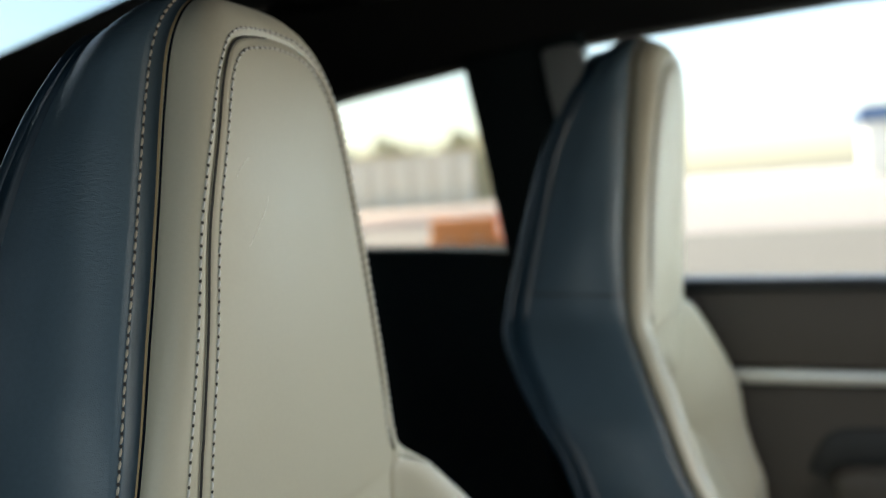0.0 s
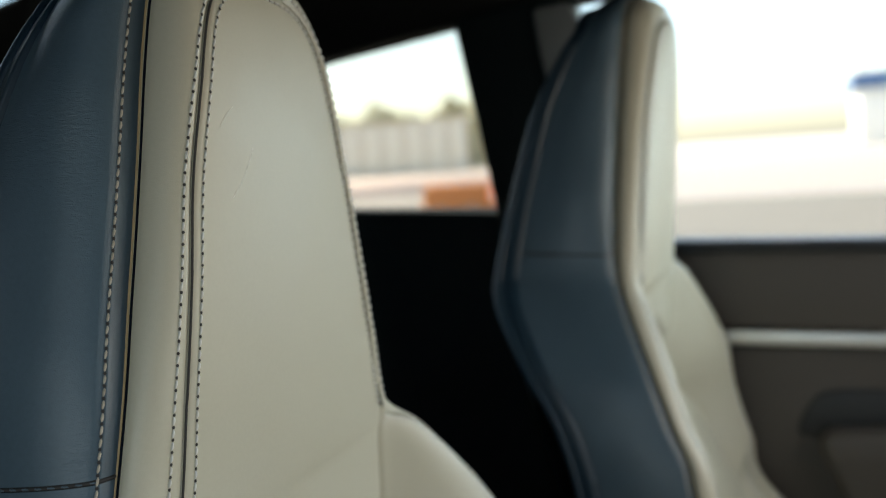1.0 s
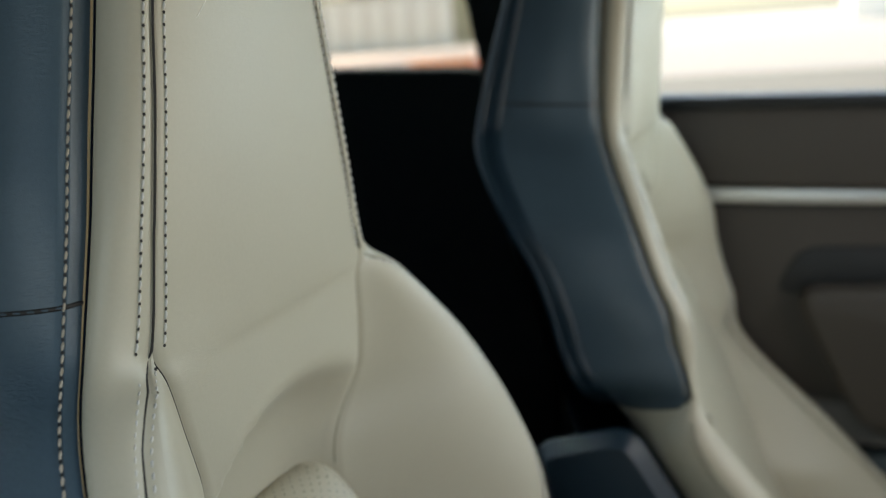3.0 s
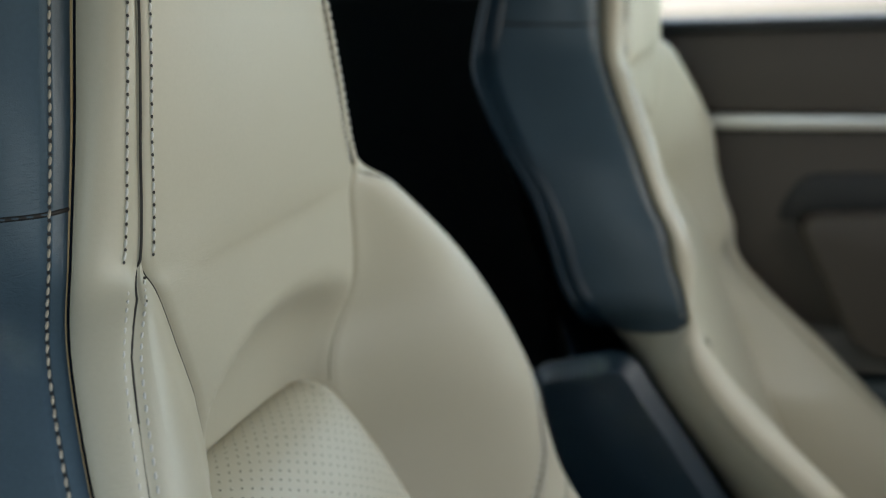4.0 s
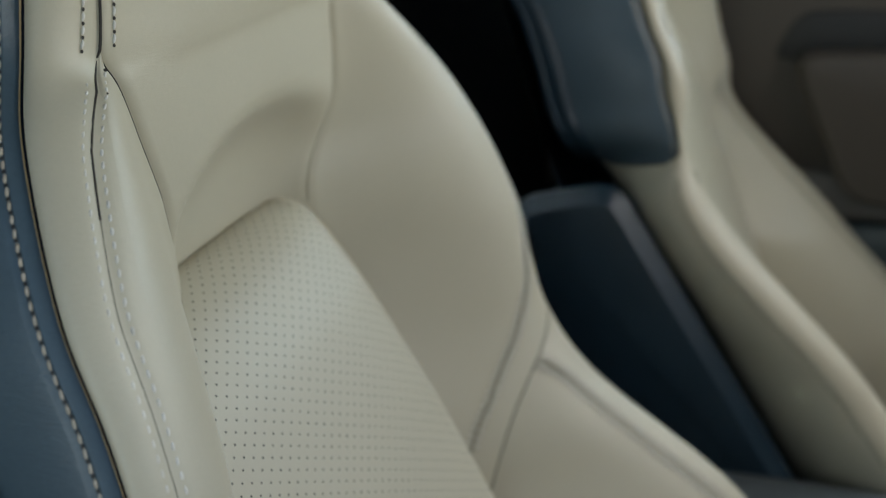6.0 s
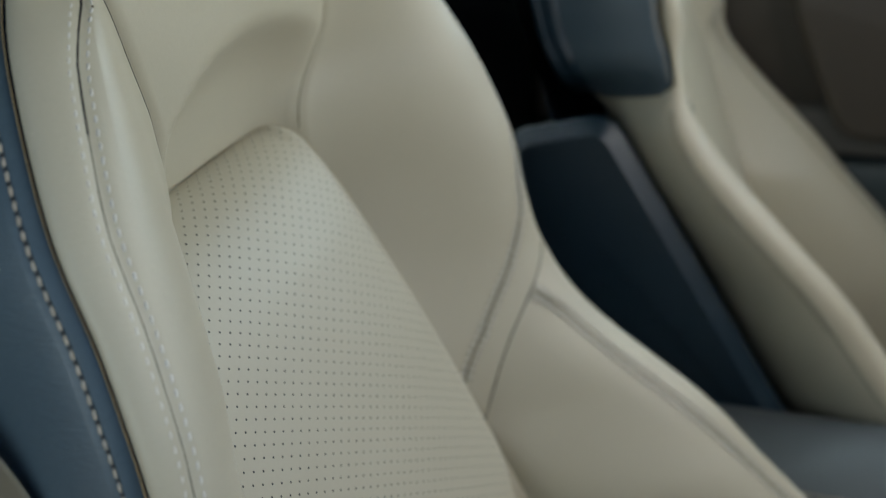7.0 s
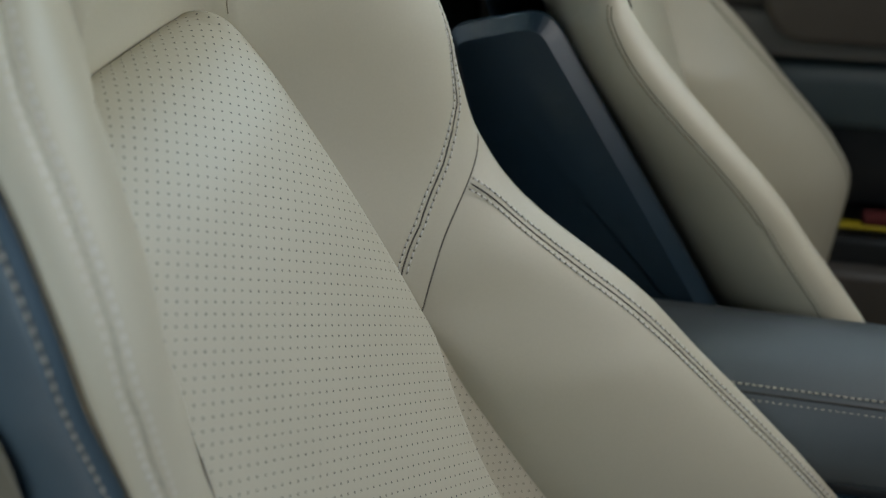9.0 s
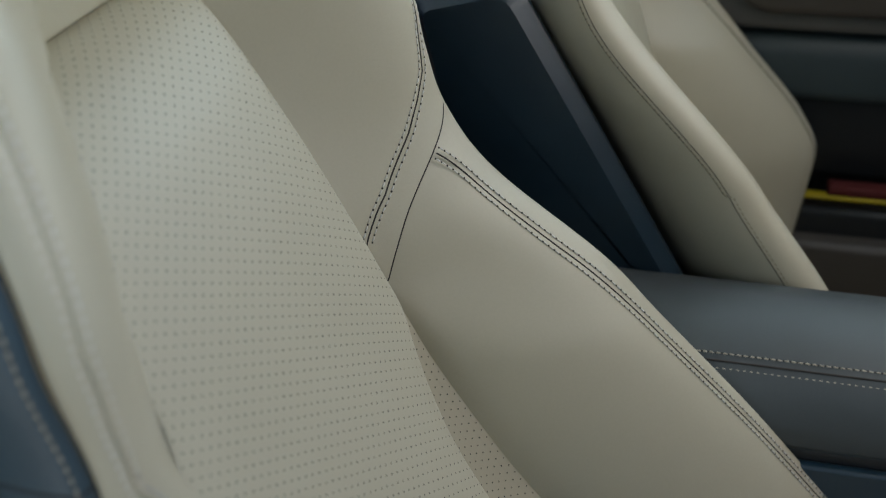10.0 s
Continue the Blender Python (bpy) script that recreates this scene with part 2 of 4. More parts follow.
def rounded(points, r=0.03, n=5):
    """An outline with its corners rounded."""
    out = []
    for i, p in enumerate(points):
        p, a, b = Vector(p), Vector(points[i - 1]), Vector(points[(i + 1) % len(points)])
        da, db = (a - p), (b - p)
        k = min(r, da.length * 0.45, db.length * 0.45)
        s, e = p + da.normalized() * k, p + db.normalized() * k
        for j in range(n + 1):
            t = j / n
            out.append(tuple(s * (1 - t) ** 2 + p * 2 * t * (1 - t) + e * t * t))
    return out


def tube(name, points, radius, mat, parent, label="", sides=8):
    """A cord along a line of points."""
    rows = []
    n = len(points)
    for i, p in enumerate(points):
        d = (Vector(points[min(i + 1, n - 1)]) - Vector(points[max(i - 1, 0)])).normalized()
        u = d.orthogonal().normalized() if i == 0 else (u - d * u.dot(d)).normalized()
        v = d.cross(u)
        rows.append([Vector(p) + (u * math.cos(a) + v * math.sin(a)) * radius for a in [2 * math.pi * k / sides for k in range(sides + 1)]])
    return grid_part(name, rows, mat, parent, label)


def resample(points, step):
    """Points at even steps along a line; each a (place, normal) pair."""
    out, left = [], 0.0
    for (p, n), (q, m) in zip(points[:-1], points[1:]):
        d = (q - p).length
        if d < 1e-9:
            continue
        s = left
        while s < d:
            out.append((p.lerp(q, s / d), n.lerp(m, s / d).normalized()))
            s += step
        left = s - d
    return out


def stitching(name, line, parent, pitch=0.0070, radius=0.00090, mat=None, label="row of light grey stitches"):
    """A row of raised stitches along a line of (place, normal) pairs, each stitch a small twisted pad."""
    pts = resample(line, pitch / 2)
    verts, faces = [], []
    for i in range(0, len(pts) - 2, 2):
        (a, n), (b, _) = pts[i], pts[i + 2]
        d = b - a
        side = d.cross(n).normalized()
        a, b = a + d * 0.15, b - d * 0.15
        base = len(verts)
        rings = ((0.0, 0.25), (0.2, 0.85), (0.5, 1.0), (0.8, 0.85), (1.0, 0.25))
        for t, k in rings:
            c = a.lerp(b, t) + n * radius * (0.55 * k - 0.2) + side * radius * 0.5 * (t - 0.5)
            for q in range(6):
                w = q * math.pi / 3
                verts.append(c + (side * math.cos(w) + n * math.sin(w)) * radius * k)
        for r in range(4):
            for q in range(6):
                faces.append((base + r * 6 + q, base + r * 6 + (q + 1) % 6, base + r * 6 + 6 + (q + 1) % 6, base + r * 6 + 6 + q))
        faces.append(tuple(base + q for q in range(5, -1, -1)))
        faces.append(tuple(base + 24 + q for q in range(6)))
    ob = new(name, mesh_of(name, verts, faces, mat or thread))
    ob.parent = parent
    return tagged(ob, label, kind="stuff")


def holes(name, line, parent, pitch=0.0070, radius=0.0011):
    """Dark needle holes between the stitches of a line."""
    pts = resample(line, pitch)
    verts, faces = [], []
    for p, n in pts:
        u = n.orthogonal().normalized()
        v = n.cross(u)
        base = len(verts)
        verts += [p + n * 0.00025 + (u * math.cos(k * math.pi / 3) + v * math.sin(k * math.pi / 3)) * radius for k in range(6)]
        faces.append(tuple(range(base, base + 6)))
    ob = new(name, mesh_of(name, verts, faces, seam_dark))
    ob.parent = parent
    return tagged(ob, "dark needle holes", kind="stuff")

# ---- the sports seat ----
# Key rows run from the headrest's top centre down one side; s is the distance from the middle plane.


def smooth_keys(keys, t):
    """Cubic through evenly numbered keys."""
    n = len(keys) - 1
    t = max(0.0, min(n - 1e-6, t))
    i = int(t)
    f = t - i
    p = [keys[max(0, min(n, i + k))] for k in (-1, 0, 1, 2)]
    out = []
    for a, b, c, d in zip(*p):
        m0, m1 = (c - a) / 2, (d - b) / 2
        if (b - a) * (c - b) <= 0:
            m0 = 0
        if (c - b) * (d - c) <= 0:
            m1 = 0
        out.append((2 * f**3 - 3 * f**2 + 1) * b + (f**3 - 2 * f**2 + f) * m0 + (-2 * f**3 + 3 * f**2) * c + (f**3 - f**2) * m1)
    return out


# edge of the front: s, x, z
EDGE = [(0, -.293, 1.113), (.042, -.291, 1.108), (.071, -.288, 1.090), (.089, -.285, 1.052), (.107, -.285, .99), (.121, -.285, .927),
        (.133, -.285, .864), (.146, -.285, .792), (.178, -.267, .768), (.222, -.234, .705), (.240, -.207, .65), (.251, -.187, .60),
        (.254, -.173, .56), (.255, -.164, .515), (.262, -.148, .458), (.265, -.103, .395), (.265, .007, .31), (.265, .067, .248), (.265, .167, .146), (.265, .240, .064), (.262, .340, -.05)]
# inner seam: s, x, and the middle's x
INNER = [(0, -.293, -.293), (.042, -.291, -.288), (.071, -.288, -.284), (.089, -.285, -.281), (.107, -.285, -.280), (.121, -.285, -.280),
         (.133, -.285, -.280), (.146, -.285, -.281), (.138, -.286, -.286), (.134, -.289, -.311), (.108, -.303, -.352), (.105, -.304, -.385),
         (.114, -.296, -.385), (.119, -.277, -.345), (.124, -.246, -.262), (.130, -.210, -.224), (.14, -.162, -.178), (.14, -.130, -.146), (.14, -.065, -.085), (.14, -.004, -.024), (.14, .08, .06)]
# piping line: s, x, z
PIPE = [(0, -.325, 1.142), (.052, -.322, 1.137), (.090, -.316, 1.112), (.107, -.308, 1.068), (.125, -.306, 1.0), (.142, -.306, .932),
        (.157, -.306, .868), (.172, -.306, .802), (.207, -.288, .762), (.250, -.252, .70), (.266, -.228, .65), (.277, -.210, .60),
        (.280, -.204, .56), (.278, -.203, .515), (.285, -.198, .455), (.288, -.165, .39), (.288, -.06, .30), (.288, .0, .24), (.288, .10, .135), (.288, .175, .055), (.285, .275, -.06)]
# rear edge of the side: s, x, z
REAR = [(0, -.388, 1.122), (.055, -.384, 1.117), (.096, -.380, 1.096), (.120, -.395, 1.055), (.138, -.420, .99), (.153, -.434, .927),
        (.168, -.444, .864), (.186, -.449, .80), (.212, -.442, .762), (.248, -.412, .70), (.262, -.388, .65), (.270, -.368, .60),
        (.274, -.352, .56), (.268, -.335, .52), (.270, -.31, .455), (.27, -.27, .39), (.27, -.19, .30), (.27, -.14, .24), (.27, -.06, .135), (.27, .03, .045), (.27, .13, -.06)]
# the same lines on the near seat's door side
EDGE_DOOR = [(0, -.293, 1.113), (.0409, -.2899, 1.108), (.0634, -.2866, 1.090), (.0773, -.2862, 1.052), (.0929, -.2891, .99), (.1044, -.2894, .927),
             (.117, -.291, .864), (.1305, -.2946, .792), (.1596, -.2752, .768), (.204, -.2401, .705), (.2258, -.2142, .65), (.2426, -.1956, .60),
             (.2546, -.186, .56), (.262, -.1835, .515), (.2655, -.176, .458), (.266, -.136, .395), (.2655, -.028, .31)] + [(.265, .057, .248)] + EDGE[18:]
INNER_DOOR = [(0, -.293, -.293), (.0409, -.2899, -.288), (.0634, -.2866, -.284), (.0773, -.2862, -.281), (.0929, -.2891, -.280), (.1044, -.2894, -.280),
              (.117, -.291, -.280), (.1305, -.2946, -.281), (.1374, -.290, -.286), (.1362, -.286, -.311), (.1328, -.287, -.352), (.1171, -.305, -.385),
              (.1169, -.2998, -.385), (.1183, -.2647, -.345)] + INNER[14:]
PIPE_DOOR = [(0, -.325, 1.142), (.0487, -.3188, 1.137), (.0795, -.3165, 1.112), (.0947, -.3172, 1.068), (.1101, -.3178, 1.0), (.1274, -.318, .932),
             (.1468, -.3156, .868), (.1691, -.3137, .802), (.2069, -.2923, .762), (.2491, -.2558, .70), (.2653, -.2305, .65), (.2776, -.2129, .60),
             (.2812, -.2066, .56), (.279, -.200, .515), (.284, -.186, .455), (.287, -.150, .39), (.288, -.043, .30), (.288, .004, .24)] + PIPE[18:]


def shifted(table, deltas):
    """A copy of a table of lines, each row moved forwards."""
    return [(row[0], row[1] + d, *row[2:]) for row, d in zip(table, deltas)]


# the far seat: the waist lies higher, its tunnel side stands a little further back, and its base is shorter
FAR_EDGE = EDGE[:11] + [(.251, -.187, .618), (.254, -.176, .585), (.255, -.170, .545), (.262, -.164, .50), (.265, -.143, .432)] + EDGE[16:-2] + [(.262, .222, .06), (.255, .235, -.10)]
FAR_PIPE = PIPE[:11] + [(.277, -.210, .618), (.280, -.205, .585), (.278, -.203, .545), (.285, -.203, .497), (.288, -.196, .427)] + PIPE[16:-2] + [(.285, .155, .05), (.278, .165, -.11)]
FAR_INNER, FAR_REAR = INNER[:-2] + [(.14, .0, -.02), (.14, .03, .02)], REAR[:-2] + [(.27, .02, .04), (.27, .09, -.05)]
EDGE_BACK = [.001, -.004, -.010, -.015, -.017, -.016, -.014, -.009, -.013, -.012, -.014, -.014, -.015, -.019, -.009, .026, .012, .008, .0, -.004, -.007]
PIPE_BACK = [.001, -.007, -.016, -.023, -.024, -.022, -.019, -.012, -.010, -.011, -.011, -.010, -.006, .008, .015, .012, .008, .004, .001, .0, -.002]
REAR_BACK = [.001, -.004, -.008, -.010, -.010, -.008, -.008, -.010, -.008, .004, .018, .022, .021, .026, .024, .016, .008, .003, .0, -.001, -.002]
EDGE_BACK_DOOR = [.001, -.001, -.004, -.007, -.009, -.010, -.011, -.010, -.008, -.006, -.008, -.021, -.026, -.019, -.007, -.006, -.019, -.014, -.006, -.020, -.034]
INNER_BACK, INNER_BACK_DOOR = ([d * max(0.0, min(1.0, (9 - k) / 2)) for k, d in enumerate(b)] for b in (EDGE_BACK, EDGE_BACK_DOOR))
# below the waist the far seat's tunnel side rolls under into the gap beside the console
tuck = lambda table, to: [(to + (row[0] - to) * max(0.0, min(1.0, 14.0 - k)), *row[1:]) for k, row in enumerate(table)]
# by seat, and by whether the side faces the car's door
TABLES = {("near", False): (EDGE, INNER, PIPE, REAR), ("near", True): (EDGE_DOOR, INNER_DOOR, PIPE_DOOR, REAR),
          ("far", False): (shifted(FAR_EDGE, EDGE_BACK), shifted(FAR_INNER, INNER_BACK), tuck(shifted(FAR_PIPE, PIPE_BACK), .268), tuck(shifted(FAR_REAR, REAR_BACK), .18)),
          ("far", True): (shifted(FAR_EDGE, EDGE_BACK_DOOR), shifted(FAR_INNER, INNER_BACK_DOOR), shifted(FAR_PIPE, EDGE_BACK_DOOR), FAR_REAR)}
LAST = len(EDGE) - 1
LIP = 0.034  # where the stitches run beside the piping
FORK, WAIST = 7.0, 14.0


# how far the branch seam runs inwards below the fork, by row
FORK_ROWS = (7.0, 7.2, 7.5, 7.75, 8.0, 8.5, 9.0, 9.5, 10.0, 10.5, 11.0, 12.0, 13.0)
FORK_IN = (.0, .005, .0095, .012, .0145, .0195, .0265, .0275, .0275, .028, .0265, .012, .0)


def seam_dip(d, depth=0.0022, width=0.0026):
    return -depth * math.exp(-((d / width) ** 2))


# the double seam leaves the front edge at the shoulder, then crosses the bolster to the pad: row and position across
SEAM = [(0, 2.0), (7.0, 2.0), (7.7, 2.06), (8.2, 2.18), (9.2, 2.22), (10.2, 2.20), (11.0, 2.15), (11.6, 2.08), (12.2, 2.01), (12.9, 1.95),
        (13.3, 1.90), (13.7, 1.78), (14.08, 1.64), (14.45, 1.48), (14.8, 1.33), (15.1, 1.16), (15.3, 1.04)]


# on the door side it stays lower before it crosses
SEAM_OUTER = SEAM[:2] + [(7.7, 2.03), (8.2, 2.18), (9.2, 2.263), (10.2, 2.265), (11.0, 2.27), (11.7, 2.31), (12.7, 2.21), (13.3, 2.07), (13.8, 1.93), (14.5, 1.76), (15.3, 1.6)]
SHAPE = {"outer": -1, "tables": "near"}


def seam_at(t, side=1):
    keys = SEAM_OUTER if side == SHAPE["outer"] else SEAM
    for (a, u), (b, v) in zip(keys[:-1], keys[1:]):
        if t <= b:
            return u + (v - u) * (t - a) / (b - a)
    return 0.9


def split_row(q):
    """The row at which the shoulder bolster meets the lower one."""
    return 15.7 - 1.8 * max(0.0, min(1.0, q - 1))


def surf(t, q, side=1):
    """As shaped(), but the far seat's tunnel side is one round roll below the waist."""
    p = shaped(t, q, side)
    if q <= 2 or t < 13.5 or side == SHAPE["outer"] or SHAPE["tables"] == "near":
        return p
    edge, _, _, rear = TABLES["far", False]
    (es, ex, ez), (_, rx, rz) = smooth_keys(edge, t), smooth_keys(rear, t)
    f = (q - 2) / 2
    turn = 2.7 * f
    roll = Vector((ex - (ex - rx) * (1 - math.cos(turn)) / (1 - math.cos(2.7)), es + 0.055 * math.sin(turn) - 0.17 * f * f, ez + (rz - ez) * f))
    return p.lerp(roll, min(1.0, (t - 13.5) * 1.8))


def shaped(t, q, side=1):
    """The seat's surface on the side s > 0: q 0 to 1 middle to inner seam, to 2 edge, to 3 piping, to 4 rear edge."""
    edge, inner, pipe, rear = TABLES[SHAPE["tables"], side == SHAPE["outer"]]
    es, ex, ez = smooth_keys(edge, t)
    ns, nx, mx = smooth_keys(inner, t)
    if side != SHAPE["outer"]:
        ns += 0.009 * math.exp(-(((t - 9.7) / 0.5) ** 2))
    elif 7.0 < t < 13.0:
        ns -= float(np.interp(t, FORK_ROWS, FORK_IN))
    if q <= 1:
        s = ns * q
        if 7.0 < t < 12.6:
            # a broad dish scooped out above the pad, with an arched upper rim
            flat = -0.285 if SHAPE["tables"] == "near" else -0.295
            deep = max(0.0, 0.727 - 2.6 * (s * side - 0.02 * SHAPE["outer"] * -1) ** 2 - ez)
            mx += (flat - 0.056 * (1 - math.exp(-(math.hypot(deep, 0.006) - 0.006) / 0.034)) - 0.2 * max(0.0, 0.622 - ez) - mx) * max(0.0, min(1.0, t - 7.0))
        bend = 2.5 + 3.0 * max(0.0, min(1.0, (t - 6.8) / 1.4))
        x = mx + (nx - mx) * q**bend + seam_dip(ns - s)
        return Vector((x, s, ez))
    if q <= 2:
        f = q - 1
        low = max(0.0, min(1.0, (t - 15.7) / 1.2))
        g = 0.42 * math.sin(f * math.pi / 2) + 0.58 * f * f * (3 - 2 * f)
        g += low * (math.sin(f * math.pi / 2) ** 0.70 - g)
        s = ns + (es - ns) * f
        x = nx + (ex - nx) * g
        if t > FORK:
            x += seam_dip(s - ns) * min(1, (t - FORK) * 4)
            x += seam_dip((q - seam_at(t, side)) * 0.05, 0.0018, 0.004) * min(1, (t - FORK) * 3)
        return Vector((x, s, ez))
    ps, px, pz = smooth_keys(pipe, t)
    px -= 0.003
    # the piping's groove ends at the waist on the tunnel side
    groove = 1.0 if side == SHAPE["outer"] else max(0.0, min(1.0, (13.8 - t) * 2))
    if q <= 3:
        f = (q - 2) * math.pi / 2
        k = math.sin(f)
        d = (ps - es) * k - groove * (0.0035 * math.exp(-(((3 - q) / 0.13) ** 2)) + 0.004 * math.exp(-(((3 - q) / 0.32) ** 2)))
        return Vector((ex + (px - ex) * (1 - math.cos(f)) + (seam_dip((q - seam_at(t, side)) * 0.045, 0.0018, 0.0035) if t < 13.6 else 0), es + d, ez + (pz - ez) * k))
    rs, rx, rz = smooth_keys(rear, t)
    f = q - 3
    bow = (0.007 + 0.011 * max(0.0, min(1.0, (7.6 - t) / 2, t / 2))) * math.sin(math.pi * f**0.66)
    roll = 1.0 - groove
    fs, fx = f + (1 - math.cos(f * math.pi / 2) - f) * roll, f + (math.sin(f * math.pi / 2) - f) * roll
    bow *= groove
    out = Vector((px + (rx - px) * fx, ps + (rs - ps) * fs, pz + (rz - pz) * fx))
    up = max(0.0, 1 - t / 2.2)
    return out + Vector((0, bow * (1 - up), bow * up)) + Vector((groove * seam_dip(f * 0.1, 0.002, 0.002), 0, 0)) + Vector((0, 1 - up, up)) * (groove * seam_dip((f - LIP) * 0.13, 0.0016, 0.0022) if t > 0.3 else 0)


def place(t, q, side=1):
    p = surf(t, q, side)
    return Vector((p.x, p.y * side, p.z))


def normal(t, q, side=1):
    e = 0.004
    lo, hi = (math.floor(q - 1e-9), math.ceil(q)) if q > 1e-6 else (0, 1)
    a, b = place(max(0.02, t - e * 4), q, side), place(t + e * 4, q, side)
    c, d = place(t, max(lo, q - e * 4), side), place(t, min(hi, q + e * 4), side)
    n = (b - a).cross(d - c).normalized()
    return n if n.x > 0 or q > 2.6 and n.y * side > 0 else -n


def steps(a, b, n, lo=0.0, hi=0.0, ends=(True, True)):
    """Even steps from a to b with close ones at the ends."""
    out = [a + (b - a) * i / n for i in range(n + 1)]
    for k in (0.015, 0.04, 0.08):
        if ends[0]:
            out.append(a + (b - a) * k)
        if ends[1]:
            out.append(b - (b - a) * k)
    return sorted(set(round(v, 5) for v in out))


def trange(a, b, per=7):
    n = max(1, round((b - a) * per))
    return [a + (b - a) * i / n for i in range(n + 1)]


# insert pad: height, x of its foot, half width
PAD = [(.618, -.342, .110), (.598, -.321, .110), (.565, -.296, .110), (.50, -.258, .110), (.45, -.231, .110), (.40, -.206, .110), (.362, -.188, .110),
       (.335, -.175, .108), (.306, -.161, .092), (.276, -.146, .079), (.242, -.129, .069), (.20, -.106, .063), (.12, -.060, .060), (.0, .010, .058)]
PAD_HEIGHT, PAD_ROLL, PAD_CORNER, PAD_CROWN = 0.030, 0.028, 0.034, 0.009


def pad_rows(outer):
    """The raised pad: a flat-topped cushion with rounded corners, a rolled edge and a tucked-in rim; towards the door it runs on under the bolster."""
    fine = [smooth_keys(PAD, (len(PAD) - 1) * k / 400) for k in range(401)]
    along = [0.0]
    for (z0, x0, _), (z1, x1, _) in zip(fine[:-1], fine[1:]):
        along.append(along[-1] + math.hypot(z1 - z0, x1 - x0))
    at = lambda v, c: float(np.interp(v, along, [f[c] for f in fine]))
    vs = [0.0, 0.0003, 0.001, 0.0022, 0.004, 0.0063, 0.009, 0.0122, 0.016, 0.020, 0.0245, 0.029, 0.034, 0.040, 0.047, 0.055] + [0.065 + 0.0125 * k for k in range(int((along[-1] - 0.065) / 0.0125))]
    half = [0.0, 0.08, 0.16, 0.24, 0.32, 0.4, 0.48, 0.56, 0.63, 0.69, 0.74, 0.785, 0.825, 0.86, 0.89, 0.915, 0.938, 0.957, 0.973, 0.985, 0.993, 0.998, 1.0]
    across = [-a for a in half[:0:-1]] + half
    rows = []
    for v in vs:
        z, x, w = at(v, 0), at(v, 1), at(v, 2)
        dz, dx = at(v + 0.004, 0) - at(max(0, v - 0.004), 0), at(v + 0.004, 1) - at(max(0, v - 0.004), 1)
        n = Vector((-dz, 0, dx)).normalized()
        c = PAD_CORNER
        wide = w - c + math.sqrt(max(0.0, c * c - (c - v) ** 2)) if v < c else w
        row = []
        for a in across:
            under = 0.178 + 0.07 * max(0.0, min(1.0, (0.52 - z) / 0.15)) - w if a * outer > 0 else 0.0
            sway = wide * a + under * a
            p = abs(wide * a) if a * outer <= 0 else 0.0
            d = c - math.hypot(max(0.0, p - (w - c)), max(0.0, c - v)) if v < c and p > w - c else min(0.72 * v, w - p)
            k = max(0.0, min(1.0, d / PAD_ROLL))
            lift = PAD_HEIGHT * math.sqrt(max(0.0, 1 - (1 - k) ** 2)) + PAD_CROWN * k * (1 - (p / w) ** 2) * min(1.0, v / 0.09)
            row.append(Vector((x, sway, z)) + n * lift)
        rim = [Vector((x, wide * a * 0.97, z)) - n * 0.03 for a in (-1, 1)]
        rows.append([rim[0]] + row + [rim[1]])
    top = [Vector((p.x - 0.024, p.y * 0.97, p.z - 0.020)) for p in rows[0]]
    return [top] + rows


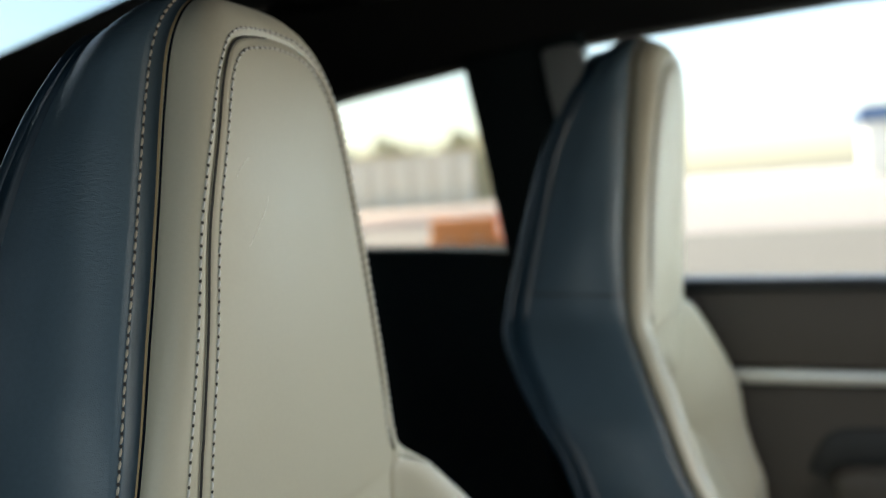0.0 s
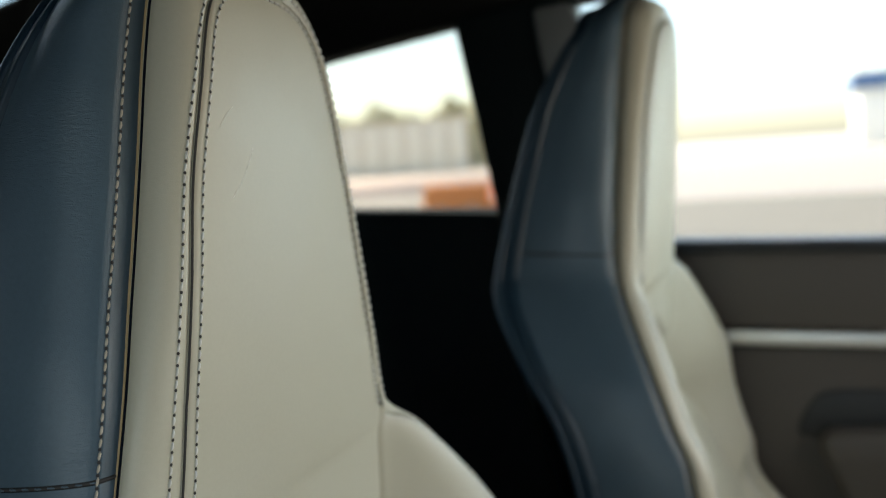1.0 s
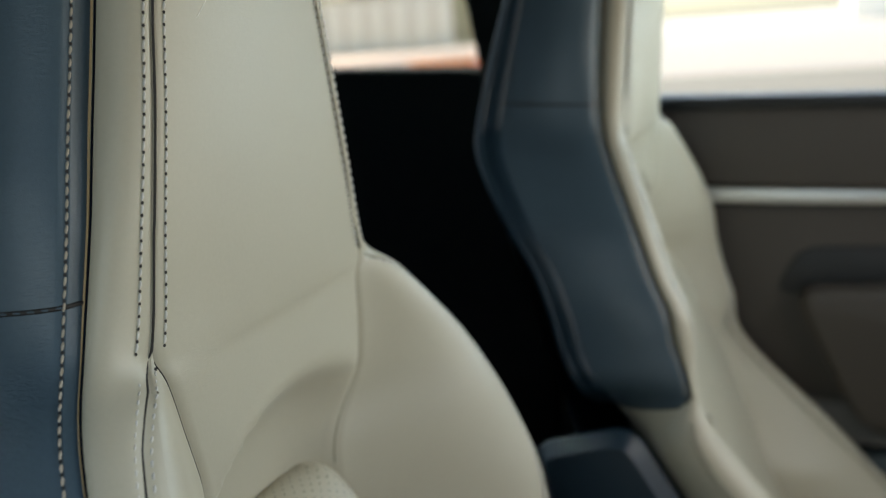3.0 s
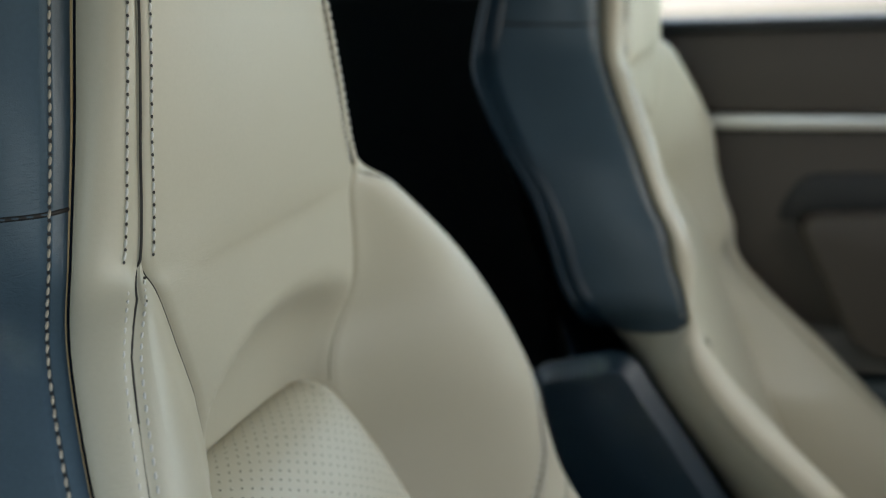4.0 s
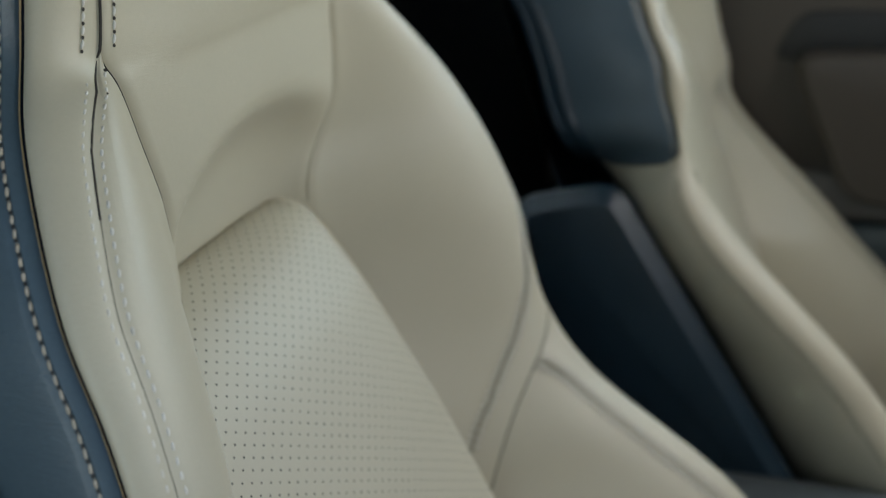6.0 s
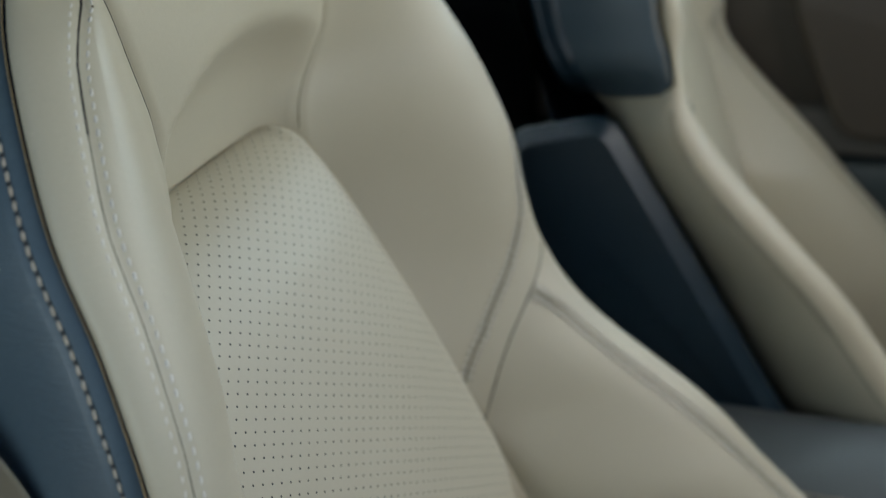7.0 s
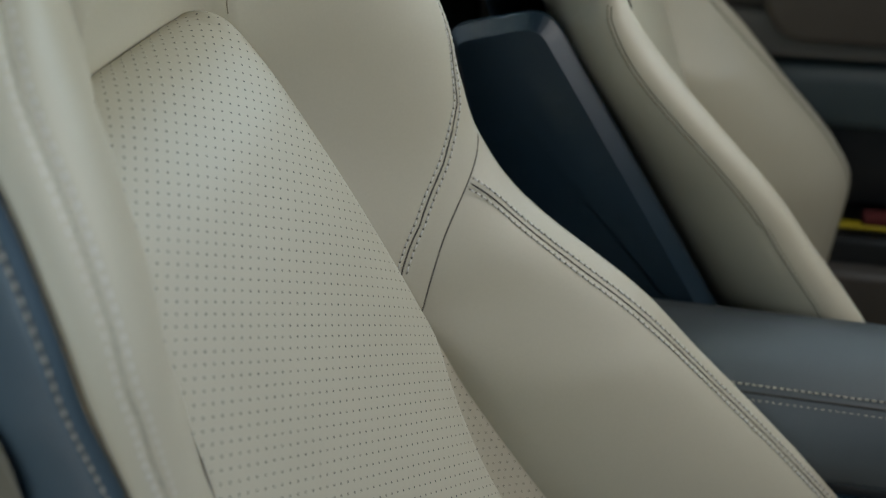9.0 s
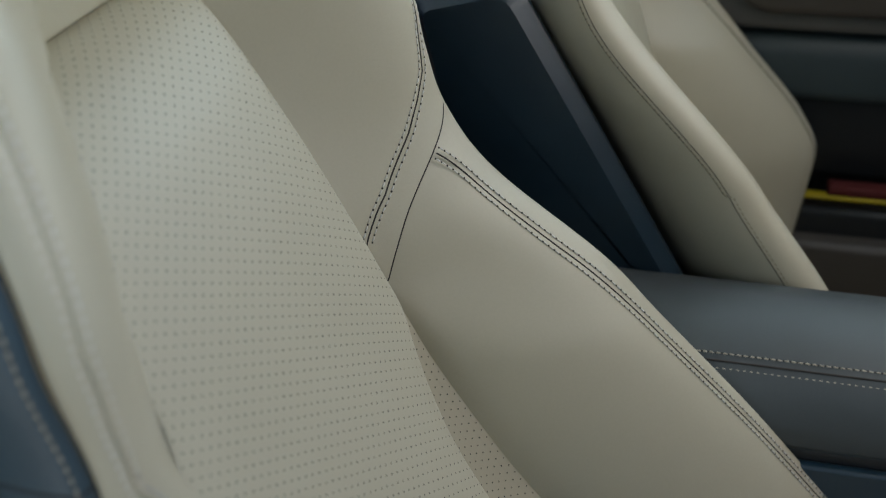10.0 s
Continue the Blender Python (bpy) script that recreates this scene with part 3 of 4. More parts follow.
def build_seat(outer, ridge_shift=0.0):
    """outer: the side (1 or -1) that faces the car's door."""
    SHAPE["outer"], SHAPE["tables"] = outer, "far" if outer == 1 else "near"
    seat = new("car_seat")
    tagged(seat, "beige leather sports seat with perforated middle and black sides", "car seat", "front seats")
    across = lambda t, qs: [place(t, q, -1) for q in qs[:0:-1]] + [place(t, q) for q in qs]
    # headrest panel, one sheet from side to side
    qs = steps(0, 1, 14, ends=(False, True))
    rows = [across(t, qs) for t in [0.04] + trange(0.15, 2, 12) + trange(2.1, 12.5, 8)]
    head = grid_part("headrest_panel", rows, beige, seat, "smooth beige leather headrest panel")
    # lower perforated backing beside the pad
    rows = [across(t, qs) for t in trange(12.5, LAST, 6)]
    uvs = [[(p.y, p.z * 1.15) for p in r] for r in rows]
    grid_part("lower_insert", rows, perf, seat, "perforated beige leather", uvs)
    low_edge = 13.35 if outer == -1 else 13.65
    ends = {outer: 15.2, -outer: low_edge - 0.05}
    shoulder, lower, flank = {}, {}, {}
    side_steps = sorted(steps(3, 3.84, 14) + [3 + LIP + k * 0.008 for k in (-3, -2, -1, 0, 1, 2, 3)])
    for side in (1, -1):
        qs2 = steps(1, 2, 30)
        rows = [[place(FORK + (split_row(q) - FORK) * k / 72, q, side) for q in qs2] for k in range(73)]
        shoulder[side] = grid_part("shoulder_bolster", rows, beige, seat, "", flip=side < 0)
        rows = []
        for k in range(49):
            r = []
            for q in qs2:
                t0 = split_row(q)
                t = t0 + (LAST - t0) * (k / 48) ** 1.6
                p = place(t, q, side)
                p.x += seam_dip((t - t0) * 0.05, 0.004 if side == outer else 0.007, 0.012 if side == outer else 0.018) * min(1.0, (2 - q) * 6)
                r.append(p)
            rows.append(r)
        lower[side] = grid_part("lower_bolster", rows, beige, seat, "", flip=side < 0)
        grid_part("bolster_side", [[place(t, q, side) for q in steps(2, 3, 14)] for t in trange(ends[side], LAST, 6)], beige, seat, "", flip=side < 0)
        waist = LAST if side == outer else low_edge
        flank[side] = grid_part("lower_side_panel", [[place(t, q, side) for q in side_steps] for t in trange(6.62, waist, 7)], black_leather, seat, "black grained leather", flip=side < 0)
        if side != outer:
            grid_part("lower_bolster_side", [[place(t, q, side) for q in steps(3, 3.84, 12)] for t in trange(waist, LAST, 7)], beige, seat, "beige leather below the black side", flip=side < 0)
    # strip round the front edge, and the black side that runs over the top
    def wrap(q0, q1, left_end, right_end, n):
        ts = trange(0.06, 2, 12)
        qs3 = side_steps if q0 == 3 else steps(q0, q1, n)
        left = [[place(t, q, -1) for q in qs3] for t in (ts + trange(2.1, left_end, 8))[::-1]]
        return left + [[place(t, q, 1) for q in qs3] for t in [0.0] + ts + trange(2.1, right_end, 8)]
    strip = grid_part("edge_strip", wrap(2, 3, ends[-1], ends[1], 24), beige, seat, "beige leather edge strip")
    upper = grid_part("upper_side_panel", wrap(3, 3.84, 6.58, 6.58, 12), black_leather, seat, "black grained leather over the headrest's top and sides")
    # hard shell that wraps round the back of the side
    def proud(t, q, side):
        p = place(t, q, side)
        k = min(1.0, (q - 3.82) / 0.04)
        up = max(0.0, 1 - t / 2.2)
        return p + Vector((0, 0.004 * k * side * (1 - up), 0.004 * k * up))
    qs4 = [3.82, 3.83, 3.845, 3.86, 3.89, 3.92, 3.96, 4.0]
    rows = [[proud(t, q, -1) for q in qs4] for t in trange(0.06, LAST, 8)[::-1]] + [[proud(t, q, 1) for q in qs4] for t in trange(0.0, LAST, 8)]
    grid_part("shell_side", rows, shell_plastic, seat, "glossy black plastic edge of the back shell")
    # back shell
    ts = trange(0.05, LAST, 5)
    rows = []
    for t in ts:
        p = place(t, 4)
        k = [-1, -.92, -.75, -.4, 0, .4, .75, .92, 1]
        rows.append([Vector((p.x - 0.022 * min(1, t / 2) * (1 - a**4), p.y * 1.01 * a, p.z)) for a in k])
    grid_part("back_shell", rows, shell_plastic, seat, "black plastic back shell")
    rim = [place(t, 4, -1) for t in trange(0.1, WAIST, 8)[::-1]] + [place(t, 4) for t in trange(0, WAIST, 8)]
    tube("shell_rim", rim, 0.006, shell_plastic, seat, "thin black rim of the shell")
    # piping
    cord = [place(t, 3, -1) for t in trange(0.1, ends[-1], 10)[::-1]] + [place(t, 3) for t in trange(0, ends[1], 10)]
    tube("piping", [p + Vector((0.0004, 0, 0)) for p in cord], 0.0009, cream_piping, strip, "thin tan piping")
    gap = [place(t, 2.93, -1) for t in trange(0.1, ends[-1], 10)[::-1]] + [place(t, 2.93) for t in trange(0, ends[1], 10)]
    tube("seam", gap, 0.0011, gap_black, strip, "dark gap beside the piping")
    # perforated pad
    rows = pad_rows(outer)
    length, uvs = 0.0, []
    for i, r in enumerate(rows):
        if i:
            length += (r[len(r) // 2] - rows[i - 1][len(r) // 2]).length
        wide_at = [0.0]
        for p, o in zip(r[1:], r[:-1]):
            wide_at.append(wide_at[-1] + (p - o).length)
        uvs.append([(a - wide_at[len(r) // 2], length) for a in wide_at])
    grid_part("insert_pad", rows, perf, seat, "raised perforated beige leather pad", uvs)

    # stitch lines
    def line(path, side, d=0.0):
        pts = [place(t, q, side) for t, q in path]
        out = []
        for i, (t, q) in enumerate(path):
            n = normal(t, q, side)
            tang = (pts[min(i + 1, len(pts) - 1)] - pts[max(0, i - 1)]).normalized()
            out.append((pts[i] + n.cross(tang).normalized() * d + n * 0.0003, n))
        return out
    for side in (1, -1):
        def seam_path(t0, t1, d=0.0):
            return [(t, seam_at(t, side) + d) for t in trange(t0, t1, 10)]
        def inset(t, d):
            """A row and position d inside the headrest panel's outline."""
            edge, inner = TABLES[SHAPE["tables"], side == outer][:2]
            (s0, _, z0), (s1, _, z1) = smooth_keys(edge, max(0, t - 0.05)), smooth_keys(edge, t + 0.05)
            n = math.hypot(s1 - s0, z1 - z0)
            s, _, z = smooth_keys(edge, t)
            s, z = max(0.0, s + d * (z1 - z0) / n), z - d * (s1 - s0) / n
            lo, hi = t, t + 3
            for _ in range(30):
                mid = (lo + hi) / 2
                lo, hi = (mid, hi) if smooth_keys(edge, mid)[2] > z else (lo, mid)
            return lo, min(0.97, s / max(0.01, smooth_keys(inner, lo)[0]))
        head_in = [inset(t, 0.0075) for t in trange(0.05, FORK - 0.05, 10)]
        head_out = [(t, 2.13 + 0.09 * min(1, max(0, (t - 2) / 2))) for t in trange(0.05, FORK + 0.02, 10)]
        for ln, owner in ((line(head_in, side), head), (line(head_out, side), strip)):
            stitching("stitching", ln, owner)
            holes("needle_hole_row", ln, owner)
        for d in (-0.0048, 0.0048):
            ln = line(seam_path(FORK + 0.2, 15.25), side, d)
            stitching("stitching", ln, shoulder[side])
            holes("needle_hole_row", ln, shoulder[side])
        above = 0.05 if side == outer or outer == 1 else FORK - 0.3
        for t0, t1, r in ((above, 8.6, 0.0008), (8.6, 15.3, 0.0005 if side == outer else 0.0010)):
            tube("seam", [p - n * 0.0006 for p, n in line(seam_path(t0, t1), side)], r, seam_dark, shoulder[side], "dark sewn seam")
        fork = [(t, 1.0) for t in trange(FORK, 10.6, 8)]
        tube("seam", [p - n * 0.0004 for p, n in line(fork, side)], 0.0006, seam_dark if side == outer else seam_soft, shoulder[side], "sewn seam")
        # seam between shoulder and lower bolster, and the lower bolster's ridge seam
        low = [(split_row(q), q) for q in steps(1.25 if side == outer else 1.0, 1.98, 40)]
        tube("seam", [p - n * 0.0005 for p, n in line(low, side)], 0.0007, seam_dark, lower[side], "dark sewn seam")
        keys = [(14.5 if side == outer or not ridge_shift else 13.9, 1.70), (14.9, 1.77), (15.8, 1.785), (17.2, 1.82), (18.6, 1.86), (19.8, 1.88)]
        ridge = [(t, q + (ridge_shift if side != outer else 0)) for t, q in (smooth_keys(keys, k / 16) for k in range(16 * 5 + 1))]
        tube("seam", [p - n * 0.0004 for p, n in line(ridge, side)], 0.0008 if outer == -1 else 0.0005, seam_dark, lower[side], "dark sewn seam")
        for d in (-0.0056, 0.0056) if outer == -1 else (-0.004,):
            ln = line(ridge, side, d)
            stitching("stitching", ln, lower[side], mat=thread if outer == -1 else seam_soft)
            holes("needle_hole_row", ln, lower[side])
        # black side: one row beside the piping, one along the cross seam
        ln = line([(t, 3 + LIP) for t in trange(0.15, ends[side] - 0.1, 8)], side)
        stitching("stitching", ln, upper, mat=dark_thread, label="row of grey stitches")
        holes("needle_hole_row", ln, upper)
        ln = line([(6.6, q) for q in steps(3.02, 3.80, 20)], side)
        stitching("stitching", ln, upper, pitch=0.0075, radius=0.0007, mat=black_leather, label="row of black stitches")
        tube("seam", [place(6.6, q, side) - Vector((0, 0.0005 * side, 0)) for q in steps(3, 3.84, 16)], 0.0012, seam_dark, flank[side], "dark sewn seam")
        tube("seam", [place(low_edge, q, side) for q in steps(3, 3.84, 16)], 0.0008, seam_dark, flank[side], "dark sewn seam")
        # hard side shield of the recliner
        out = rounded([(-.365, .450), (-.252, .488), (.085, .02), (-.22, -.02)], 0.03, 6)
        bm = slab(out, 0.262 * side, 0.300 * side, 0.015, 1)
        part("side_shield", bm, shell_plastic, seat, "dark blue-black plastic recliner cover", smooth=False)
    if outer == -1:
        for scuff in ([(3.56, .78), (3.50, .755), (3.44, .72), (3.36, .64)], [(4.24, .64), (4.08, .54), (3.92, .46), (3.76, .40)]):
            tube("scratch", [p + n * 0.0001 for p, n in line(scuff, -1)], 0.00012, pale_mark, head, "faint pale scratch in the leather")
    # cushion under the back
    bm = box(-.06, .50, -.20, .20, -.30, -.17, 0.05, 5)
    part("seat_cushion", bm, beige, seat, "beige leather seat cushion")
    bm = box(-.12, .46, -.18, .18, -.36, -.30, 0.01)
    part("seat_base", bm, shell_plastic, seat, "black seat base")
    return seat


seat = build_seat(-1)
seat.matrix_world = pose(0, 0.6155, 0)
far_seat = build_seat(1, 0.80)
far_seat.matrix_world = pose(0.09, 1.355, 0.012, 0, 5, 0)

# belt that hangs from the pillar beside the near seat
belt = tagged(new("seat_belt"), "olive-beige woven seat belt hanging beside the black seat side", "seat belt")
front = [(-.47, .275, 1.08), (-.40, .295, .86), (-.325, .314, .70), (-.270, .322, .615), (-.252, .323, .567), (-.246, .324, .525), (-.25, .325, .42), (-.24, .325, .2), (-.22, .325, -.1)]
rows = []
for k in range(8 * (len(front) - 1) + 1):
    x, y, z = smooth_keys(front, k / 8)
    rows.append([Vector((x - d, y + lift, z)) for d, lift in ((0.0, .0008), (.0015, -.0006), (.004, 0), (.024, .0003), (.044, 0), (.0465, -.0006), (.048, .0008))])
grid_part("webbing", rows, belt_web, belt, "olive-beige woven webbing")
part("buckle_anchor", box(-.285, -.215, .322, .332, -.16, -.09, 0.004), shell_plastic, belt, "black belt anchor")

# ---- the car's cabin ----
FLOOR = -0.36
DOOR_Y = 1.645
cabin_floor = tagged(part("floor", box(-1.7, 1.5, 0.24, 1.72, FLOOR - 0.06, FLOOR, 0), carpet, None), "black carpeted car floor", "floor", kind="structure")
door = tagged(new("door_1"), "closed car door trimmed in brown-grey leather with a satin strip", "car door", kind="structure")
part("upper_panel", slab([(-.33, .700), (1.1, .650), (1.1, .79), (-.33, .826)], DOOR_Y - 0.01, DOOR_Y + 0.06, 0.012, 3), door_leather, door, "brown-grey leather upper panel")
part("sill_cap", slab([(-.36, .822), (1.1, .780), (1.1, .798), (-.36, .842)], DOOR_Y - 0.03, DOOR_Y + 0.06, 0.008, 3), door_black, door, "black window sill cap")
part("trim_strip", slab([(-.33, .676), (1.1, .634), (1.1, .656), (-.33, .700)], DOOR_Y - 0.018, DOOR_Y + 0.04, 0.004, 2), satin_metal, door, "satin silver trim strip")
part("middle_panel", slab([(-.33, .30), (1.1, .30), (1.1, .632), (-.33, .674)], DOOR_Y + 0.010, DOOR_Y + 0.07, 0.01, 3), door_leather, door, "brown-grey leather middle panel")
# no recess is cut: a black plate gives the grip hollow's shade
part("grip_shade", slab(rounded([(.02, .515), (1.05, .515), (1.05, .600), (.06, .592)], 0.03, 4), DOOR_Y + 0.006, DOOR_Y + 0.03, 0.004, 2), door_black, door, "black plate standing in for the shaded hollow above the armrest")
part("armrest", slab(rounded([(.150, .30), (1.0, .30), (1.0, .548), (.045, .536)], 0.05, 6), DOOR_Y - 0.035, DOOR_Y + 0.02, 0.018, 4), door_leather, door, "padded dark armrest panel")
part("ledge", slab([(-.2, .268), (1.1, .268), (1.1, .345), (-.2, .345)], DOOR_Y - 0.012, DOOR_Y + 0.05, 0.018, 4), door_grey, door, "grey plastic ledge")
part("lower_panel", slab([(-.3, .150), (1.1, .150), (1.1, .256), (-.3, .256)], DOOR_Y - 0.010, DOOR_Y + 0.09, 0.03, 5), door_slate, door, "rounded slate grey lower panel")
part("kick_panel", slab([(-.3, .0), (1.1, .0), (1.1, .165), (-.3, .165)], DOOR_Y + 0.035, DOOR_Y + 0.09, 0.01, 2), door_black, door, "black kick panel")
part("pocket", slab([(.1, -.12), (1.1, -.12), (1.1, -.024), (.1, -.024)], DOOR_Y - 0.045, DOOR_Y - 0.02, 0.012, 3), door_black, door, "black door pocket")
part("window_pane", slab([(-.33, .82), (1.0, .79), (.75, 1.26), (-.28, 1.25)], DOOR_Y + 0.03, DOOR_Y + 0.034), glass, door, "clear window glass", smooth=False).visible_shadow = False
sill = tagged(part("door_sill", box(-.4, 1.2, DOOR_Y - 0.08, DOOR_Y + 0.08, FLOOR, -.07, 0.015), door_leather, None), "grey plastic door sill", "door sill", kind="structure")

# side wall behind the door: pillar and quarter window surround
side_wall = tagged(new("wall_side"), "dark trimmed rear side of the cabin with a quarter window", "car side", kind="structure")
part("pillar", slab([(-.495, 1.225), (-.285, 1.245), (-.30, 1.16), (-.375, .84), (-.43, .84)], DOOR_Y + 0.0, DOOR_Y + 0.09, 0.012, 3), trim_dark, side_wall, "dark fabric-covered pillar")
part("rear_panel", slab([(-1.95, -.36), (-.34, -.36), (-.34, .84), (-.43, .895), (-1.95, .965)], DOOR_Y + 0.02, DOOR_Y + 0.12, 0.01, 2), trim_dark, side_wall, "dark rear side trim")
part("window_pane", slab([(-1.25, .93), (-.455, .89), (-.515, 1.225), (-1.25, 1.13)], DOOR_Y + 0.085, DOOR_Y + 0.089), pale_glass, side_wall, "clear quarter window glass", smooth=False).visible_shadow = False
part("top_rail", slab([(-1.7, 1.02), (-1.2, 1.10), (-.757, 1.180), (-.528, 1.212), (-.285, 1.230), (.12, 1.250), (.70, 1.25), (.70, 1.35), (-1.7, 1.35)], DOOR_Y + 0.02, DOOR_Y + 0.10, 0.006, 2), headliner, side_wall, "charcoal roof rail above the windows")
# lighter grey plate over the pillar's upper front edge
part("pillar_trim", slab(rounded([(-.352, 1.222), (-.292, 1.226), (-.268, 1.172), (-.296, 1.110), (-.330, 1.085), (-.342, 1.14)], 0.012, 3), DOOR_Y - 0.012, DOOR_Y + 0.02, 0.005, 2), pillar_grey, side_wall, "lighter grey plate on the pillar")
part("rear_corner", slab([(-1.95, .95), (-1.15, .93), (-1.05, 1.13), (-1.95, 1.06)], DOOR_Y + 0.03, DOOR_Y + 0.11, 0.006, 2), trim_dark, side_wall, "dark rear pillar")

ceiling = tagged(part("ceiling", box(-.80, .72, 0.10, 1.73, 1.36, 1.41, 0.01), headliner, None), "charcoal fabric headliner of the car roof", "car roof", kind="structure")
# out of view; added to block high front light from the headrest tops
header = tagged(part("trim_header", slab(rounded([(.40, 1.365), (.66, 1.365), (.62, 1.16), (.54, 1.115), (.45, 1.13)], 0.03, 4), 0.10, 1.73, 0.01, 2), headliner, None), "unseen charcoal windscreen header, added to shade the headrest tops", "trim", kind="structure")
rear_pillar = tagged(part("pillar_rear", slab([(-.78, 1.402), (-.78, 1.389), (-1.245, 1.284), (-1.9, 1.05), (-1.9, 1.062), (-1.245, 1.297)], 1.40, 1.73, 0.006, 2), headliner, None), "charcoal rear roof pillar beside the rear window", "pillar", kind="structure")
rear_infill = tagged(part("trim_rear", slab([(-.70, 1.42), (-.79, 1.405), (-1.245, 1.305), (-1.95, 1.06), (-1.95, 1.0), (-1.245, 1.15), (-.70, 1.26)], 1.69, 1.76, 0), headliner, None), "charcoal trim above the quarter window", "trim", kind="structure")
near_pillar = tagged(part("pillar_near", slab([(-.78, 1.402), (-.78, 1.389), (-1.245, 1.284), (-1.9, 1.05), (-1.9, 1.062), (-1.245, 1.297)], 0.20, 0.5, 0.006, 2), headliner, None), "charcoal rear roof pillar on the near side", "pillar", kind="structure")
rear_window = tagged(part("window_1", slab([(-.79, 1.392), (-.79, 1.388), (-1.25, 1.288), (-1.9, 1.05), (-1.9, 1.054), (-1.25, 1.292)], 0.5, 1.40, 0), tinted, None, smooth=False), "tinted sloping rear window", "rear window", kind="structure")
rear_wall = tagged(part("wall_rear", box(-1.96, -1.88, 0.22, 1.75, -.36, 1.06, 0.01), trim_dark, None), "dark rear bulkhead below the rear window", "bulkhead", kind="structure")
near_wall = tagged(new("wall_near"), "dark trimmed near rear side of the cabin with a quarter window", "car side", kind="structure")
part("pillar", slab([(-.495, 1.225), (-.285, 1.245), (-.30, 1.16), (-.375, .84), (-.43, .84)], 0.15, 0.24, 0.012, 3), trim_dark, near_wall, "dark fabric-covered pillar")
part("rear_panel", slab([(-1.95, -.36), (-.34, -.36), (-.34, .84), (-.43, .895), (-1.95, .965)], 0.12, 0.22, 0.01, 2), trim_dark, near_wall, "dark rear side trim")
part("window_pane", slab([(-1.25, .93), (-.455, .89), (-.515, 1.225), (-1.25, 1.13)], 0.151, 0.155), glass, near_wall, "clear quarter window glass", smooth=False).visible_shadow = False
part("top_rail", slab([(-1.7, 1.02), (-1.2, 1.10), (-.757, 1.180), (-.528, 1.212), (-.285, 1.230), (-.285, 1.38), (-1.7, 1.38)], 0.13, 0.22, 0.006, 2), headliner, near_wall, "charcoal roof rail above the window")
part("rear_corner", slab([(-1.95, .95), (-1.15, .93), (-1.05, 1.13), (-1.95, 1.06)], 0.14, 0.21, 0.006, 2), trim_dark, near_wall, "dark rear pillar")
dash = tagged(part("dashboard", slab(rounded([(.85, -.36), (1.5, -.36), (1.5, .72), (.95, .74), (.82, .55)], 0.06, 5), 0.24, 1.62, 0.03, 3), door_black, None), "black padded dashboard below the windscreen", "dashboard")

# ---- centre console ----
console = tagged(new("centre_console"), "grey leather armrest on a dark centre console between the seats", "console")


def console_part(name, profile, x0, x1, mat, label):
    rows = []
    for i in range(31):
        f = i / 30
        x = x0 + (x1 - x0) * f
        k = min(1, f * 14, (1 - f) * 14)
        k = math.sqrt(max(0, 1 - (1 - k) ** 2))
        rows.append([Vector((x, y, z - (1 - k) * 0.03)) for y, z in profile])
    return grid_part(name, rows, mat, console, label, flip=True)


arm_top = [(1.06, .02), (1.06, .15), (1.056, .177), (1.045, .187), (1.02, .191), (.98, .188), (.95, .181), (.932, .173), (.92, .166)]
arm_side = [(.92, .166), (.910, .157), (.897, .140), (.888, .118), (.882, .098), (.887, .088)]
console_part("armrest_top", arm_top, -.12, .75, armrest_leather, "slate grey leather armrest top")
console_part("armrest_side", arm_side, -.12, .75, armrest_leather, "slate grey leather armrest side")
seam_pts = [(Vector((x * 0.02, .92, .1665)), Vector((0, -.6, .8)).normalized()) for x in range(-4, 37)]
tube("seam", [p for p, _ in seam_pts], 0.0012, seam_dark, console, "dark sewn seam")
for dy, dz in ((0.006, 0.0055), (-0.005, -0.0062)):
    ln = [(p + Vector((0, dy, dz)), n) for p, n in seam_pts]
    stitching("stitching", ln, console, mat=dark_thread, label="row of tan stitches")
    holes("needle_hole_row", ln, console)
part("console_body", box(-.14, .95, .888, 1.05, FLOOR, .090, 0.008), door_black, console, "dark console body")
part("console_trim", box(-.10, .9, .874, .888, -.04, .075, 0.004), console_blue, console, "blue-black console side trim")

# things in the door pocket
tagged(part("yellow_strap", box(.22, .85, DOOR_Y - 0.018, DOOR_Y + 0.004, -.020, -.0125, 0.003), yellow_plastic, None), "yellow strap lying in the door pocket", "strap")
tagged(part("red_cloth", box(.33, .80, DOOR_Y - 0.016, DOOR_Y + 0.014, -.0120, .006, 0.004), red_cloth, None), "folded dark red cloth in the door pocket", "cloth")

# out of view; a black door added to cut low light from front left
near_door = tagged(part("door_2", slab(rounded([(-.03, -.25), (.03, -.25), (.03, .84), (-.03, .84)], 0.02, 3), -1.1, 0, 0.01, 2), door_black, None), "unseen near door half open ahead of the doorway, added to block low light", "car door", kind="structure")
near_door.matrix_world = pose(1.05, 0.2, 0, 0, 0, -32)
# behind the camera; added to hold back sky and bounce blue fill
back_wall = tagged(part("wall_back", box(-14, 14, -4.7, -4.5, -.55, 8.0, 0), wall_mat, None), "unseen plain grey-blue wall, added to cut and tint the near-side light", "wall", kind="structure")

